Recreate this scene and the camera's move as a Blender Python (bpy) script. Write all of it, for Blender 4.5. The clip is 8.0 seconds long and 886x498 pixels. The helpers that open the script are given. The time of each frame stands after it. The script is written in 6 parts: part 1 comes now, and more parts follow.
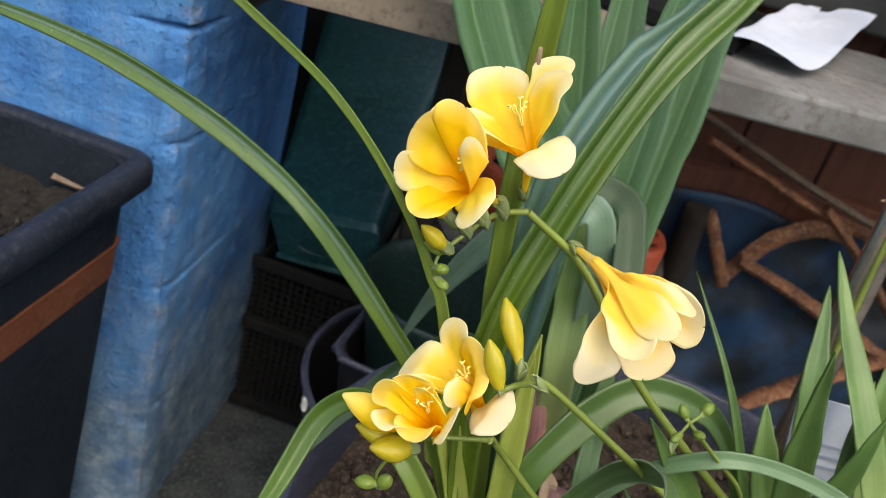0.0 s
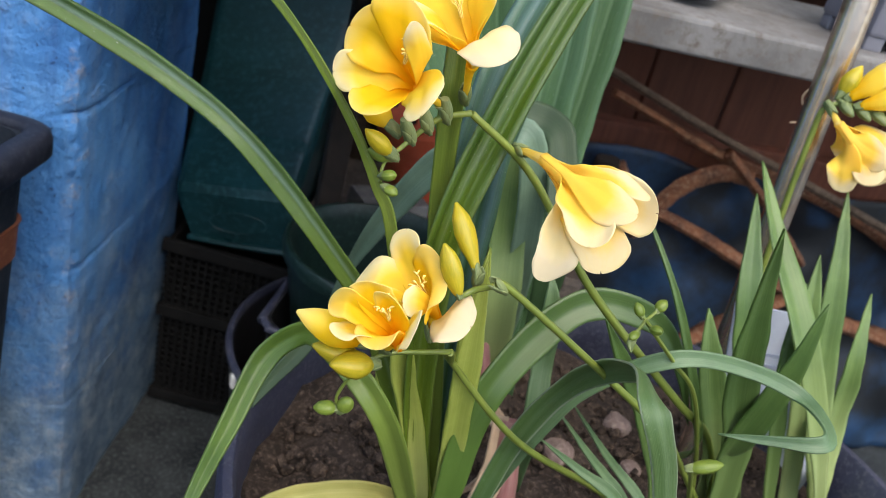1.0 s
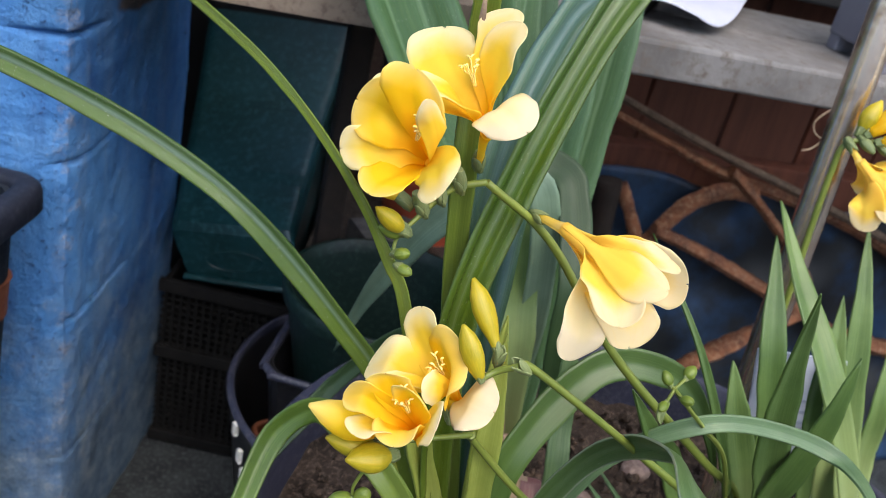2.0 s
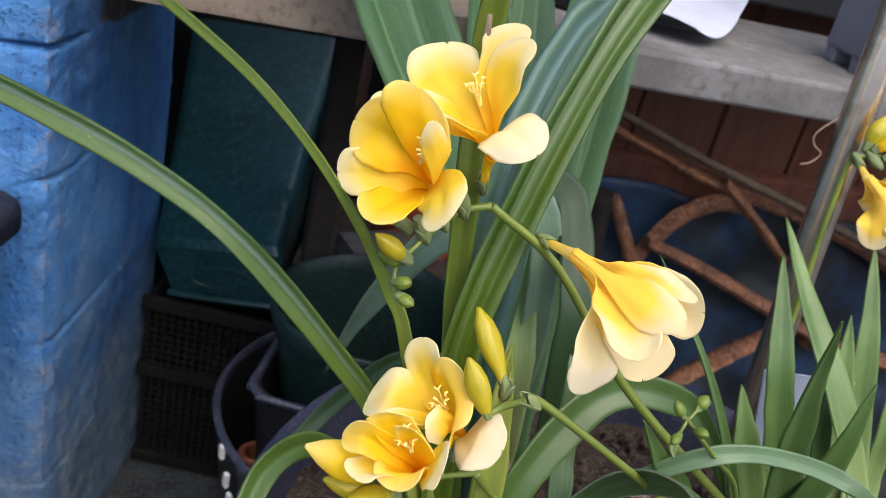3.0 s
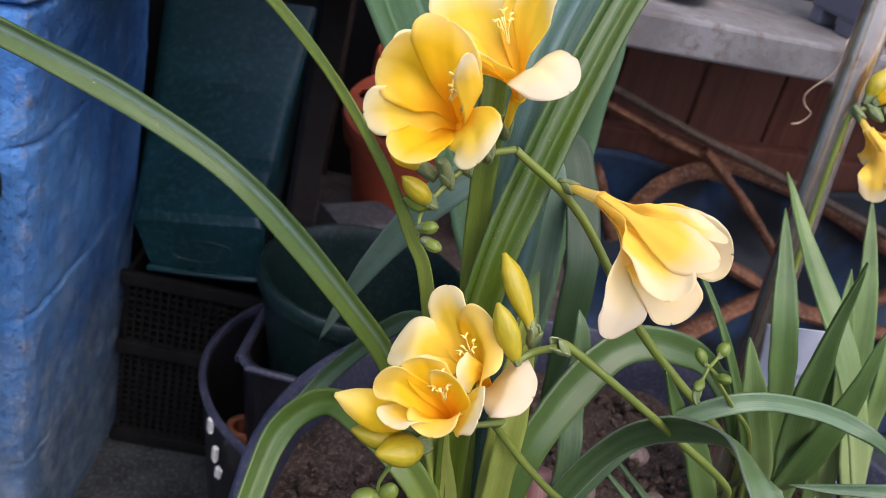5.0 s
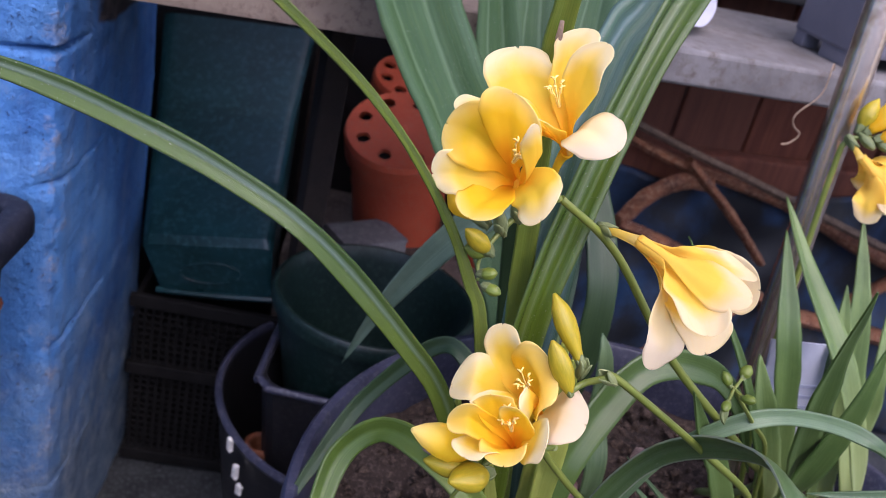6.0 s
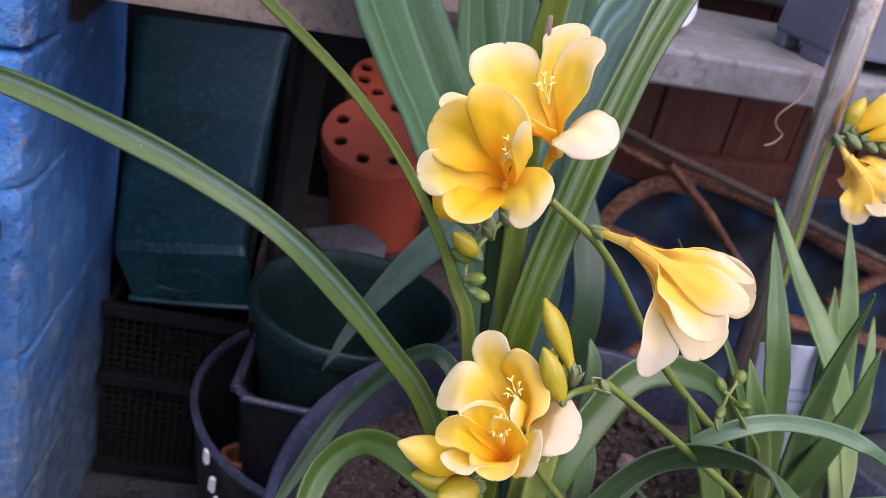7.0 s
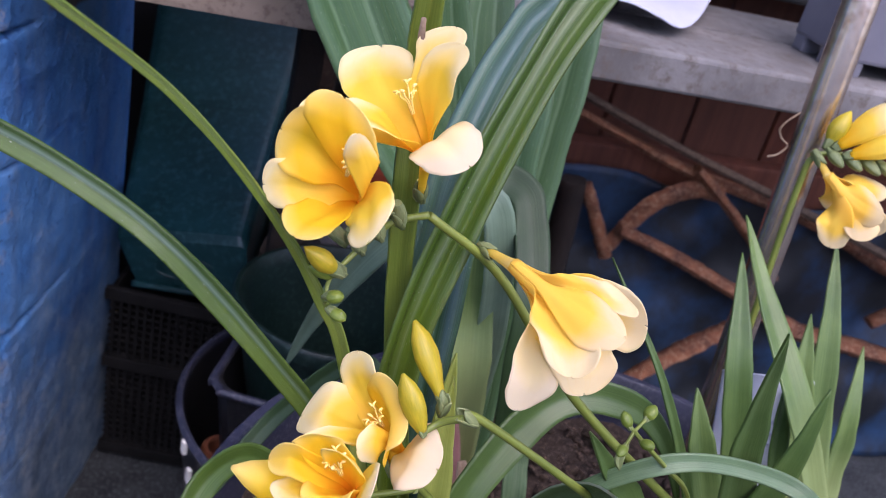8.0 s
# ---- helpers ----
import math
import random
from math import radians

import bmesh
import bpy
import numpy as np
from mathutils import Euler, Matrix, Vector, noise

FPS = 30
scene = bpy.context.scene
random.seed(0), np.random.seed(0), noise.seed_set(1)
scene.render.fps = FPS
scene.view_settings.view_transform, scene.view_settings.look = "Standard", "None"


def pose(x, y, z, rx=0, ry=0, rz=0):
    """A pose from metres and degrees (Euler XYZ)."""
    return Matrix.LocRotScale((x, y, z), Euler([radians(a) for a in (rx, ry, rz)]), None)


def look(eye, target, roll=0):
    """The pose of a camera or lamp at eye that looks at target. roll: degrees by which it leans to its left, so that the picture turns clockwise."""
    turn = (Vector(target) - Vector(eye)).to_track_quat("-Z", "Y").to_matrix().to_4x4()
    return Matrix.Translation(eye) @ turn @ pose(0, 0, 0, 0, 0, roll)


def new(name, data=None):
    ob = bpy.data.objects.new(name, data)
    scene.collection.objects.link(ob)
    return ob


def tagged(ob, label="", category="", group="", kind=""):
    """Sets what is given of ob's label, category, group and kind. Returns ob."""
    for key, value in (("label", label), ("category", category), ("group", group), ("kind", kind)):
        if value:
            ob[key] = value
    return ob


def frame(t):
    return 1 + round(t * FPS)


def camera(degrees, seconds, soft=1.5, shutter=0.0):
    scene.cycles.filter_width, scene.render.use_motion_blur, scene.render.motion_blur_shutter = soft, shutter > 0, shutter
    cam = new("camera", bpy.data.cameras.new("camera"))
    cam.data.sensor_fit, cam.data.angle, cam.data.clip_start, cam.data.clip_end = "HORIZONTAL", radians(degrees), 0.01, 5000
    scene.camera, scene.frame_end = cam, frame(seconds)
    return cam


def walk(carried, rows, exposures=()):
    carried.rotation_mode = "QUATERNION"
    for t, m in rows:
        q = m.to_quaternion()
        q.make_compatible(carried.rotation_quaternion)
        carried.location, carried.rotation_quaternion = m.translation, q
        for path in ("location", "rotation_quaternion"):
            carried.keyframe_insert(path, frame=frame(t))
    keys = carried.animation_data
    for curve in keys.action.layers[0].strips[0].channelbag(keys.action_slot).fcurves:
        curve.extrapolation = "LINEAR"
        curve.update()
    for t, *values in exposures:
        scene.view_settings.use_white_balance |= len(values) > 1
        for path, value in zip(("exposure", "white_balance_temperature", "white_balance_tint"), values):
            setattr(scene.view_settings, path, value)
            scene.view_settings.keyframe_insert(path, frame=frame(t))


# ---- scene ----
cam = camera(53.3, 8.0, 0.85)
# a small phone lens focused on the blooms
cam.data.dof.use_dof, cam.data.dof.focus_distance, cam.data.dof.aperture_fstop = True, 0.320, 19.0
PATH = [
    (0, (0.00787, 0.01604, 0.72925), (0.2148, 1.7541, -0.2384), 16.43),
    (0.5, (-0.00535, 0.00012, 0.70405), (0.3187, 1.7376, -0.2320), 16.39),
    (1, (-0.00150, 0.00936, 0.68838), (0.4203, 1.7366, -0.2275), 15.19),
    (1.5, (-0.00499, 0.02638, 0.70183), (0.4197, 1.7545, -0.2111), 13.74),
    (3, (-0.01250, 0.06025, 0.69784), (0.4539, 1.7940, -0.1834), 13.74),
    (3.5, (-0.01007, 0.06742, 0.69661), (0.4860, 1.7976, -0.1754), 13.64),
    (4, (-0.01350, 0.07146, 0.69438), (0.5063, 1.7976, -0.1718), 13.63),
    (4.5, (-0.01784, 0.07277, 0.68643), (0.5151, 1.7909, -0.1876), 13.79),
    (4.7, (-0.02074, 0.07162, 0.67852), (0.5205, 1.7827, -0.2043), 13.92),
    (5.8, (-0.06259, 0.04248, 0.68897), (0.5159, 1.7247, -0.2251), 14.73),
    (6, (-0.06888, 0.05452, 0.69863), (0.5463, 1.7407, -0.1837), 13.80),
    (6.5, (-0.07808, 0.06467, 0.69343), (0.5852, 1.7422, -0.1702), 13.91),
    (7, (-0.06804, 0.06637, 0.69193), (0.5975, 1.7445, -0.1689), 13.99),
    (7.5, (-0.03786, 0.06439, 0.68784), (0.6063, 1.7490, -0.1765), 15.08),
    (8, (0.00511, 0.07195, 0.70656), (0.5077, 1.7768, -0.2105), 14.25),
]
# stops, kelvin, tint: the picture drifts pinker along the way
EXPOSURES = [(0.0, 1.20, 6950, 3), (1.0, 1.26, 6480, 6), (3.0, 1.18, 6400, 10), (4.5, 1.14, 6330, 13), (5.8, 1.12, 5980, 30), (8.0, 1.12, 5880, 29)]
walk(cam, [(t, look(eye, target, roll)) for t, eye, target, roll in PATH], EXPOSURES)

# ---- world, sun and exposure ----

world = bpy.data.worlds.new("sky")
scene.world = world
world.use_nodes = True
wn = world.node_tree
sky = wn.nodes.new("ShaderNodeTexSky")
sky.sky_type = 'NISHITA'
sky.sun_disc = False
sky.sun_elevation = radians(58)
sky.sun_rotation = radians(166)
sky.air_density = 1.0
sky.dust_density = 3.0
wn.links.new(sky.outputs[0], wn.nodes["Background"].inputs[0])
wn.nodes["Background"].inputs[1].default_value = 0.15
sun = new("sun", bpy.data.lights.new("sun", 'SUN'))
sun.data.energy = 0.9
sun.data.angle = radians(70)
sun.data.color = (1.0, 0.95, 0.87)
sun.matrix_world = look((0.50, -1.30, 3.0), (0.1, 0.35, 0.4))


# ---- materials ----
def mat(name, rough=0.6, metal=0.0, spec=0.5):
    m = bpy.data.materials.new(name)
    m.use_nodes = True
    b = m.node_tree.nodes["Principled BSDF"]
    b.inputs["Roughness"].default_value = rough
    b.inputs["Metallic"].default_value = metal
    b.inputs["Specular IOR Level"].default_value = spec
    return m, m.node_tree, b


def node(nt, kind, **values):
    n = nt.nodes.new(kind)
    for k, v in values.items():
        n.inputs[k.replace("_", " ")].default_value = v
    return n


def ramp(nt, fac, stops):
    r = nt.nodes.new("ShaderNodeValToRGB")
    while len(r.color_ramp.elements) < len(stops):
        r.color_ramp.elements.new(0.5)
    for e, (p, c) in zip(r.color_ramp.elements, stops):
        e.position, e.color = p, (*c, 1)
    nt.links.new(fac, r.inputs[0])
    return r.outputs[0]


def mix(nt, fac, a, b, blend='MIX'):
    m = nt.nodes.new("ShaderNodeMix")
    m.data_type, m.blend_type = 'RGBA', blend
    for sock, v in ((m.inputs[0], fac), (m.inputs[6], a), (m.inputs[7], b)):
        if isinstance(v, bpy.types.NodeSocket):
            nt.links.new(v, sock)
        else:
            sock.default_value = (*v, 1) if isinstance(v, tuple) else v
    return m.outputs[2]


def noise_tex(nt, scale, detail=4.0, rough=0.6, coord=None, stretch=None):
    n = node(nt, "ShaderNodeTexNoise", Scale=scale, Detail=detail, Roughness=rough)
    if coord is None:
        coord = nt.nodes.new("ShaderNodeTexCoord").outputs["Object"]
    if stretch:
        mp = nt.nodes.new("ShaderNodeMapping")
        mp.inputs["Scale"].default_value = stretch
        nt.links.new(coord, mp.inputs[0])
        coord = mp.outputs[0]
    nt.links.new(coord, n.inputs["Vector"])
    return n.outputs["Fac"]


def bump(nt, b, height, strength=0.3, dist=0.001):
    n = node(nt, "ShaderNodeBump", Strength=strength, Distance=dist)
    nt.links.new(height, n.inputs["Height"])
    nt.links.new(n.outputs[0], b.inputs["Normal"])


def speckled(name, a, b, scale, rough=0.7, fine=None, fine_scale=400.0, bump_d=0.001, spec=0.4, metal=0.0, lo=0.35, hi=0.65):
    """Two tones in broad patches, with fine grain over them."""
    m, nt, p = mat(name, rough, metal, spec)
    broad = noise_tex(nt, scale, 6.0, 0.65)
    grain = noise_tex(nt, fine_scale, 3.0, 0.7)
    c = ramp(nt, broad, [(lo, a), (hi, b)])
    if fine:
        c = mix(nt, ramp(nt, grain, [(0.5, (0, 0, 0)), (0.72, (1, 1, 1))]), c, fine)
    nt.links.new(c, p.inputs["Base Color"])
    rr = node(nt, "ShaderNodeMapRange", To_Min=max(0.05, rough - 0.12), To_Max=min(1.0, rough + 0.12))
    nt.links.new(broad, rr.inputs[0])
    nt.links.new(rr.outputs[0], p.inputs["Roughness"])
    bump(nt, p, grain, 0.4, bump_d)
    return m


def leaf_mat(name, dark, light, stripe=26.0, rough=0.38, streak=0.5, trans=0.25, pale=None):
    """Strap leaf: fine lengthwise veins (across UV v), blotches, waxy gloss, some light shining through."""
    m, nt, p = mat(name, rough, 0.0, 0.5)
    uv = nt.nodes.new("ShaderNodeUVMap").outputs[0]
    veins = noise_tex(nt, 1.0, 3.0, 0.7, uv, (1.5, stripe, 1.0))
    fine = noise_tex(nt, 1.0, 2.0, 0.6, uv, (4.0, stripe * 3.5, 1.0))
    broad = noise_tex(nt, 22.0, 4.0, 0.6)
    c = ramp(nt, veins, [(0.38, dark), (0.64, light)])
    c = mix(nt, streak, c, ramp(nt, fine, [(0.42, dark), (0.60, light)]))
    c = mix(nt, 0.5, c, ramp(nt, broad, [(0.3, tuple(x * 0.72 for x in dark)), (0.7, tuple(min(1, x * 1.12) for x in light))]))
    if pale:
        sep = nt.nodes.new("ShaderNodeSeparateXYZ")
        nt.links.new(uv, sep.inputs[0])
        c = mix(nt, ramp(nt, sep.outputs[0], [(0.15, (1, 1, 1)), (0.55, (0, 0, 0))]), c, pale)
    nt.links.new(c, p.inputs["Base Color"])
    bump(nt, p, veins, 0.35, 0.0006)
    t = nt.nodes.new("ShaderNodeBsdfTranslucent")
    nt.links.new(c, t.inputs[0])
    ms = nt.nodes.new("ShaderNodeMixShader")
    ms.inputs[0].default_value = trans
    nt.links.new(p.outputs[0], ms.inputs[1])
    nt.links.new(t.outputs[0], ms.inputs[2])
    nt.links.new(ms.outputs[0], nt.nodes["Material Output"].inputs[0])
    return m


def banded_leaf(name, stops, rough=0.32, trans=0.2, pale=None):
    """Ribbed leaf: lengthwise green and pale bands across UV v (painted sheen on the arching leaf), broken by fine
    veins.
    """
    m, nt, p = mat(name, rough, 0.0, 0.5)
    uv = nt.nodes.new("ShaderNodeUVMap").outputs[0]
    sep = nt.nodes.new("ShaderNodeSeparateXYZ")
    nt.links.new(uv, sep.inputs[0])
    veins = noise_tex(nt, 1.0, 3.0, 0.7, uv, (1.5, 30.0, 1.0))
    fine = noise_tex(nt, 1.0, 2.0, 0.6, uv, (9.0, 90.0, 1.0))
    broad = noise_tex(nt, 60.0, 4.0, 0.6)
    jit = nt.nodes.new("ShaderNodeMath")
    jit.operation = 'MULTIPLY_ADD'
    nt.links.new(broad, jit.inputs[0])
    jit.inputs[1].default_value = 0.06
    nt.links.new(sep.outputs[1], jit.inputs[2])
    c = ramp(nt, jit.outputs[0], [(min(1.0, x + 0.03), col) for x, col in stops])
    c = mix(nt, ramp(nt, veins, [(0.45, (0, 0, 0)), (0.65, (0.5, 0.5, 0.5))]), c, mix(nt, 0.4, c, (0.03, 0.07, 0.01)))
    c = mix(nt, ramp(nt, fine, [(0.50, (0, 0, 0)), (0.68, (0.35, 0.35, 0.35))]), c, mix(nt, 0.5, c, (0.22, 0.32, 0.08)))
    lines = noise_tex(nt, 1.0, 2.0, 0.5, uv, (0.6, 55.0, 1.0))
    c = mix(nt, ramp(nt, lines, [(0.34, (0.6, 0.6, 0.6)), (0.46, (0, 0, 0))]), c, mix(nt, 0.55, c, (0.02, 0.05, 0.012)))
    dust = noise_tex(nt, 1400.0, 2.0, 0.5)
    c = mix(nt, ramp(nt, dust, [(0.70, (0, 0, 0)), (0.76, (0.6, 0.6, 0.6))]), c, (0.55, 0.60, 0.48))
    if pale:
        c = mix(nt, ramp(nt, sep.outputs[0], [(0.08, (0.85, 0.85, 0.85)), (0.42, (0, 0, 0))]), c, pale)
    nt.links.new(c, p.inputs["Base Color"])
    bump(nt, p, veins, 0.5, 0.0008)
    t = nt.nodes.new("ShaderNodeBsdfTranslucent")
    nt.links.new(c, t.inputs[0])
    ms = nt.nodes.new("ShaderNodeMixShader")
    ms.inputs[0].default_value = trans
    nt.links.new(p.outputs[0], ms.inputs[1])
    nt.links.new(t.outputs[0], ms.inputs[2])
    nt.links.new(ms.outputs[0], nt.nodes["Material Output"].inputs[0])
    return m


def petal_mat(name, throat, mid, edge, spread=0.75, trans=0.55):
    """Freesia tepal: deep yellow throat, paler towards the tip and margins, faint veins."""
    m, nt, p = mat(name, 0.5, 0.0, 0.3)
    uv = nt.nodes.new("ShaderNodeUVMap").outputs[0]
    sep = nt.nodes.new("ShaderNodeSeparateXYZ")
    nt.links.new(uv, sep.inputs[0])
    blot = noise_tex(nt, 130.0, 3.0, 0.6)
    veins = noise_tex(nt, 1.0, 3.0, 0.6, uv, (2.5, 9.0, 1.0))
    # distance from the midline, 0 in the middle and 1 at the margin
    off = nt.nodes.new("ShaderNodeMath")
    off.operation = 'MULTIPLY_ADD'
    nt.links.new(sep.outputs[1], off.inputs[0])
    off.inputs[1].default_value, off.inputs[2].default_value = 2.0, -1.0
    sq = nt.nodes.new("ShaderNodeMath")
    sq.operation = 'MULTIPLY'
    nt.links.new(off.outputs[0], sq.inputs[0])
    nt.links.new(off.outputs[0], sq.inputs[1])
    far = nt.nodes.new("ShaderNodeMath")
    far.operation = 'MULTIPLY_ADD'
    nt.links.new(sq.outputs[0], far.inputs[0])
    far.inputs[1].default_value, far.inputs[2].default_value = 0.30, 0.70
    side = nt.nodes.new("ShaderNodeMath")
    side.operation = 'MULTIPLY'
    nt.links.new(far.outputs[0], side.inputs[0])
    nt.links.new(sep.outputs[0], side.inputs[1])
    jit = nt.nodes.new("ShaderNodeMath")
    jit.operation = 'MULTIPLY_ADD'
    nt.links.new(blot, jit.inputs[0])
    jit.inputs[1].default_value = 0.12
    nt.links.new(side.outputs[0], jit.inputs[2])
    c = ramp(nt, jit.outputs[0], [(0.18, throat), (0.36, mid), (0.38 + 0.16 * spread, mid), (0.34 + 0.66 * spread, edge)])
    c = mix(nt, ramp(nt, veins, [(0.50, (0, 0, 0)), (0.80, (0.25, 0.25, 0.25))]), c, mid)
    nt.links.new(c, p.inputs["Base Color"])
    bump(nt, p, veins, 0.3, 0.0003)
    t = nt.nodes.new("ShaderNodeBsdfTranslucent")
    soft = node(nt, "ShaderNodeGamma", Gamma=0.5)
    nt.links.new(c, soft.inputs[0])
    nt.links.new(soft.outputs[0], t.inputs[0])
    ms = nt.nodes.new("ShaderNodeMixShader")
    ms.inputs[0].default_value = trans
    nt.links.new(p.outputs[0], ms.inputs[1])
    nt.links.new(t.outputs[0], ms.inputs[2])
    nt.links.new(ms.outputs[0], nt.nodes["Material Output"].inputs[0])
    return m


THROAT, YELLOW = (0.98, 0.47, 0.001), (0.99, 0.68, 0.016)
M_PETAL = petal_mat("petal_yellow", THROAT, YELLOW, (0.99, 0.80, 0.27), 0.74, 0.60)
M_PETAL_PALE = petal_mat("petal_cream", (0.98, 0.54, 0.003), (0.99, 0.73, 0.06), (0.99, 0.87, 0.52), 0.53, 0.60)
M_PETAL_WHITE = petal_mat("petal_white", (0.95, 0.68, 0.12), (0.92, 0.77, 0.42), (0.87, 0.75, 0.53), 0.34, 0.50)
M_PETAL_OUTER = petal_mat("petal_outer", (0.97, 0.70, 0.12), (0.98, 0.71, 0.10), (0.94, 0.80, 0.50), 0.42, 0.58)
M_TUBE = petal_mat("flower_tube", (0.90, 0.62, 0.05), (0.94, 0.62, 0.02), (0.95, 0.54, 0.006))
M_TUBE_PALE = petal_mat("pale_flower_tube", (0.90, 0.62, 0.06), (0.95, 0.70, 0.13), (0.96, 0.76, 0.24))
M_STAMEN = speckled("stamen", (0.93, 0.68, 0.15), (0.93, 0.74, 0.28), 300.0, 0.6)
M_BUD = leaf_mat("bud_yellow_green", (0.36, 0.33, 0.012), (0.68, 0.50, 0.025), 10.0, 0.4, 0.3, 0.25)
M_BUD_GREEN = leaf_mat("bud_green", (0.10, 0.165, 0.02), (0.23, 0.29, 0.04), 10.0, 0.4, 0.3, 0.2)
M_CALYX = leaf_mat("calyx", (0.12, 0.17, 0.05), (0.30, 0.34, 0.15), 8.0, 0.5, 0.4, 0.2)
M_STEM = leaf_mat("stem_green", (0.11, 0.155, 0.02), (0.23, 0.275, 0.05), 6.0, 0.42, 0.4, 0.1)
M_STRAP = leaf_mat("strap_leaf", (0.075, 0.130, 0.010), (0.19, 0.255, 0.042), 16.0, 0.34, 0.5, 0.22, (0.20, 0.27, 0.05))
M_STRAPBASE = leaf_mat("strap_leaf_base", (0.36, 0.43, 0.07), (0.56, 0.62, 0.15), 16.0, 0.36, 0.5, 0.38, (0.62, 0.65, 0.26))
# the silvery band at 0.52 to 0.74 is sky sheen painted into the colour
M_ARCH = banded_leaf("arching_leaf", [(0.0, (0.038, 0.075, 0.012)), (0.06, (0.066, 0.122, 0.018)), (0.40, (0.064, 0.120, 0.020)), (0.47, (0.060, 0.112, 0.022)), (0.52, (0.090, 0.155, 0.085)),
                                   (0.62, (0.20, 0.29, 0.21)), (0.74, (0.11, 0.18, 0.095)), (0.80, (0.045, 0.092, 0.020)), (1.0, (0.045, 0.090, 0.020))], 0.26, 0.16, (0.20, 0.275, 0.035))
M_RIDGED = banded_leaf("ridged_leaf", [(0.0, (0.11, 0.18, 0.06)), (0.08, (0.045, 0.095, 0.010)), (0.30, (0.034, 0.078, 0.006)), (0.40, (0.065, 0.115, 0.022)), (0.45, (0.13, 0.19, 0.07)), (0.50, (0.046, 0.096, 0.006)),
                                    (0.72, (0.066, 0.122, 0.007)), (0.88, (0.048, 0.098, 0.007)), (1.0, (0.12, 0.18, 0.06))], 0.26, 0.2, (0.15, 0.21, 0.02))
M_NARROW = banded_leaf("narrow_leaf", [(0.0, (0.14, 0.21, 0.025)), (0.40, (0.16, 0.23, 0.03)), (0.60, (0.22, 0.30, 0.08)), (0.85, (0.20, 0.28, 0.07)), (1.0, (0.15, 0.22, 0.035))], 0.34, 0.2, (0.22, 0.29, 0.05))
M_BLUERIB = banded_leaf("blue_ribbed_leaf", [(0.0, (0.124, 0.218, 0.185)), (0.15, (0.074, 0.156, 0.099)), (0.30, (0.124, 0.224, 0.218)), (0.45, (0.056, 0.136, 0.073)), (0.60, (0.105, 0.204, 0.158)), (0.72, (0.050, 0.129, 0.059)),
                                            (0.85, (0.124, 0.218, 0.238)), (1.0, (0.050, 0.109, 0.066))], 0.36, 0.2)
M_BLUELEAF = leaf_mat("bluish_leaf", (0.06, 0.125, 0.05), (0.17, 0.26, 0.13), 16.0, 0.33, 0.5, 0.2)
M_BLADE = leaf_mat("blade_leaf", (0.070, 0.140, 0.032), (0.195, 0.285, 0.085), 12.0, 0.42, 0.5, 0.25, (0.38, 0.46, 0.18))
M_KINK = leaf_mat("dark_strap_leaf", (0.038, 0.086, 0.010), (0.112, 0.180, 0.028), 14.0, 0.34, 0.5, 0.2, (0.20, 0.27, 0.05))
M_BOWED = leaf_mat("bowed_leaf", (0.036, 0.082, 0.016), (0.095, 0.160, 0.046), 14.0, 0.33, 0.5, 0.25, (0.11, 0.19, 0.035))
M_BLADE_DARK = leaf_mat("blade_leaf_dark", (0.048, 0.105, 0.022), (0.125, 0.205, 0.052), 18.0, 0.4, 0.6, 0.2, (0.16, 0.24, 0.07))
M_FOLDLEAF = banded_leaf("pale_edged_leaf", [(0.0, (0.34, 0.40, 0.28)), (0.05, (0.105, 0.175, 0.060)), (0.30, (0.080, 0.145, 0.045)), (0.50, (0.13, 0.20, 0.09)), (0.70, (0.085, 0.150, 0.050)), (0.93, (0.12, 0.19, 0.08)), (1.0, (0.34, 0.40, 0.28))], 0.4, 0.2, (0.050, 0.100, 0.022))
# leaf green darkened to stand for the shade these two leaves hang in
M_SHADELEAF = leaf_mat("shaded_leaf", (0.014, 0.040, 0.011), (0.038, 0.075, 0.024), 14.0, 0.5, 0.5, 0.2)
M_DROOP = leaf_mat("grey_green_leaf", (0.12, 0.20, 0.13), (0.25, 0.35, 0.24), 12.0, 0.4, 0.5, 0.25)
M_BACKLEAF = leaf_mat("tall_leaf", (0.060, 0.125, 0.042), (0.165, 0.255, 0.115), 10.0, 0.45, 0.5, 0.25)
M_BACKRIB = banded_leaf("ribbed_sword_leaf", [(0.0, (0.085, 0.165, 0.075)), (0.22, (0.062, 0.135, 0.050)), (0.26, (0.135, 0.225, 0.115)), (0.30, (0.045, 0.108, 0.036)), (0.55, (0.065, 0.140, 0.052)), (0.60, (0.135, 0.225, 0.115)), (0.65, (0.042, 0.100, 0.034)), (1.0, (0.085, 0.165, 0.080))], 0.40, 0.22)
M_YLEAF = leaf_mat("yellowing_leaf", (0.25, 0.27, 0.05), (0.48, 0.42, 0.14), 14.0, 0.5, 0.4, 0.2)
M_SHEATH = leaf_mat("pink_sheath", (0.30, 0.10, 0.10), (0.45, 0.26, 0.22), 12.0, 0.6, 0.4, 0.1)
M_DRY = leaf_mat("dry_leaf", (0.35, 0.22, 0.13), (0.62, 0.47, 0.32), 12.0, 0.7, 0.5, 0.2)
M_BLACKPOT = speckled("black_plastic", (0.007, 0.007, 0.009), (0.014, 0.014, 0.017), 30.0, 0.42, (0.028, 0.027, 0.026), 260.0, 0.0004)
M_GREYPOT = speckled("dark_grey_plastic", (0.024, 0.026, 0.045), (0.042, 0.045, 0.075), 25.0, 0.38, (0.09, 0.09, 0.11), 300.0, 0.0003)
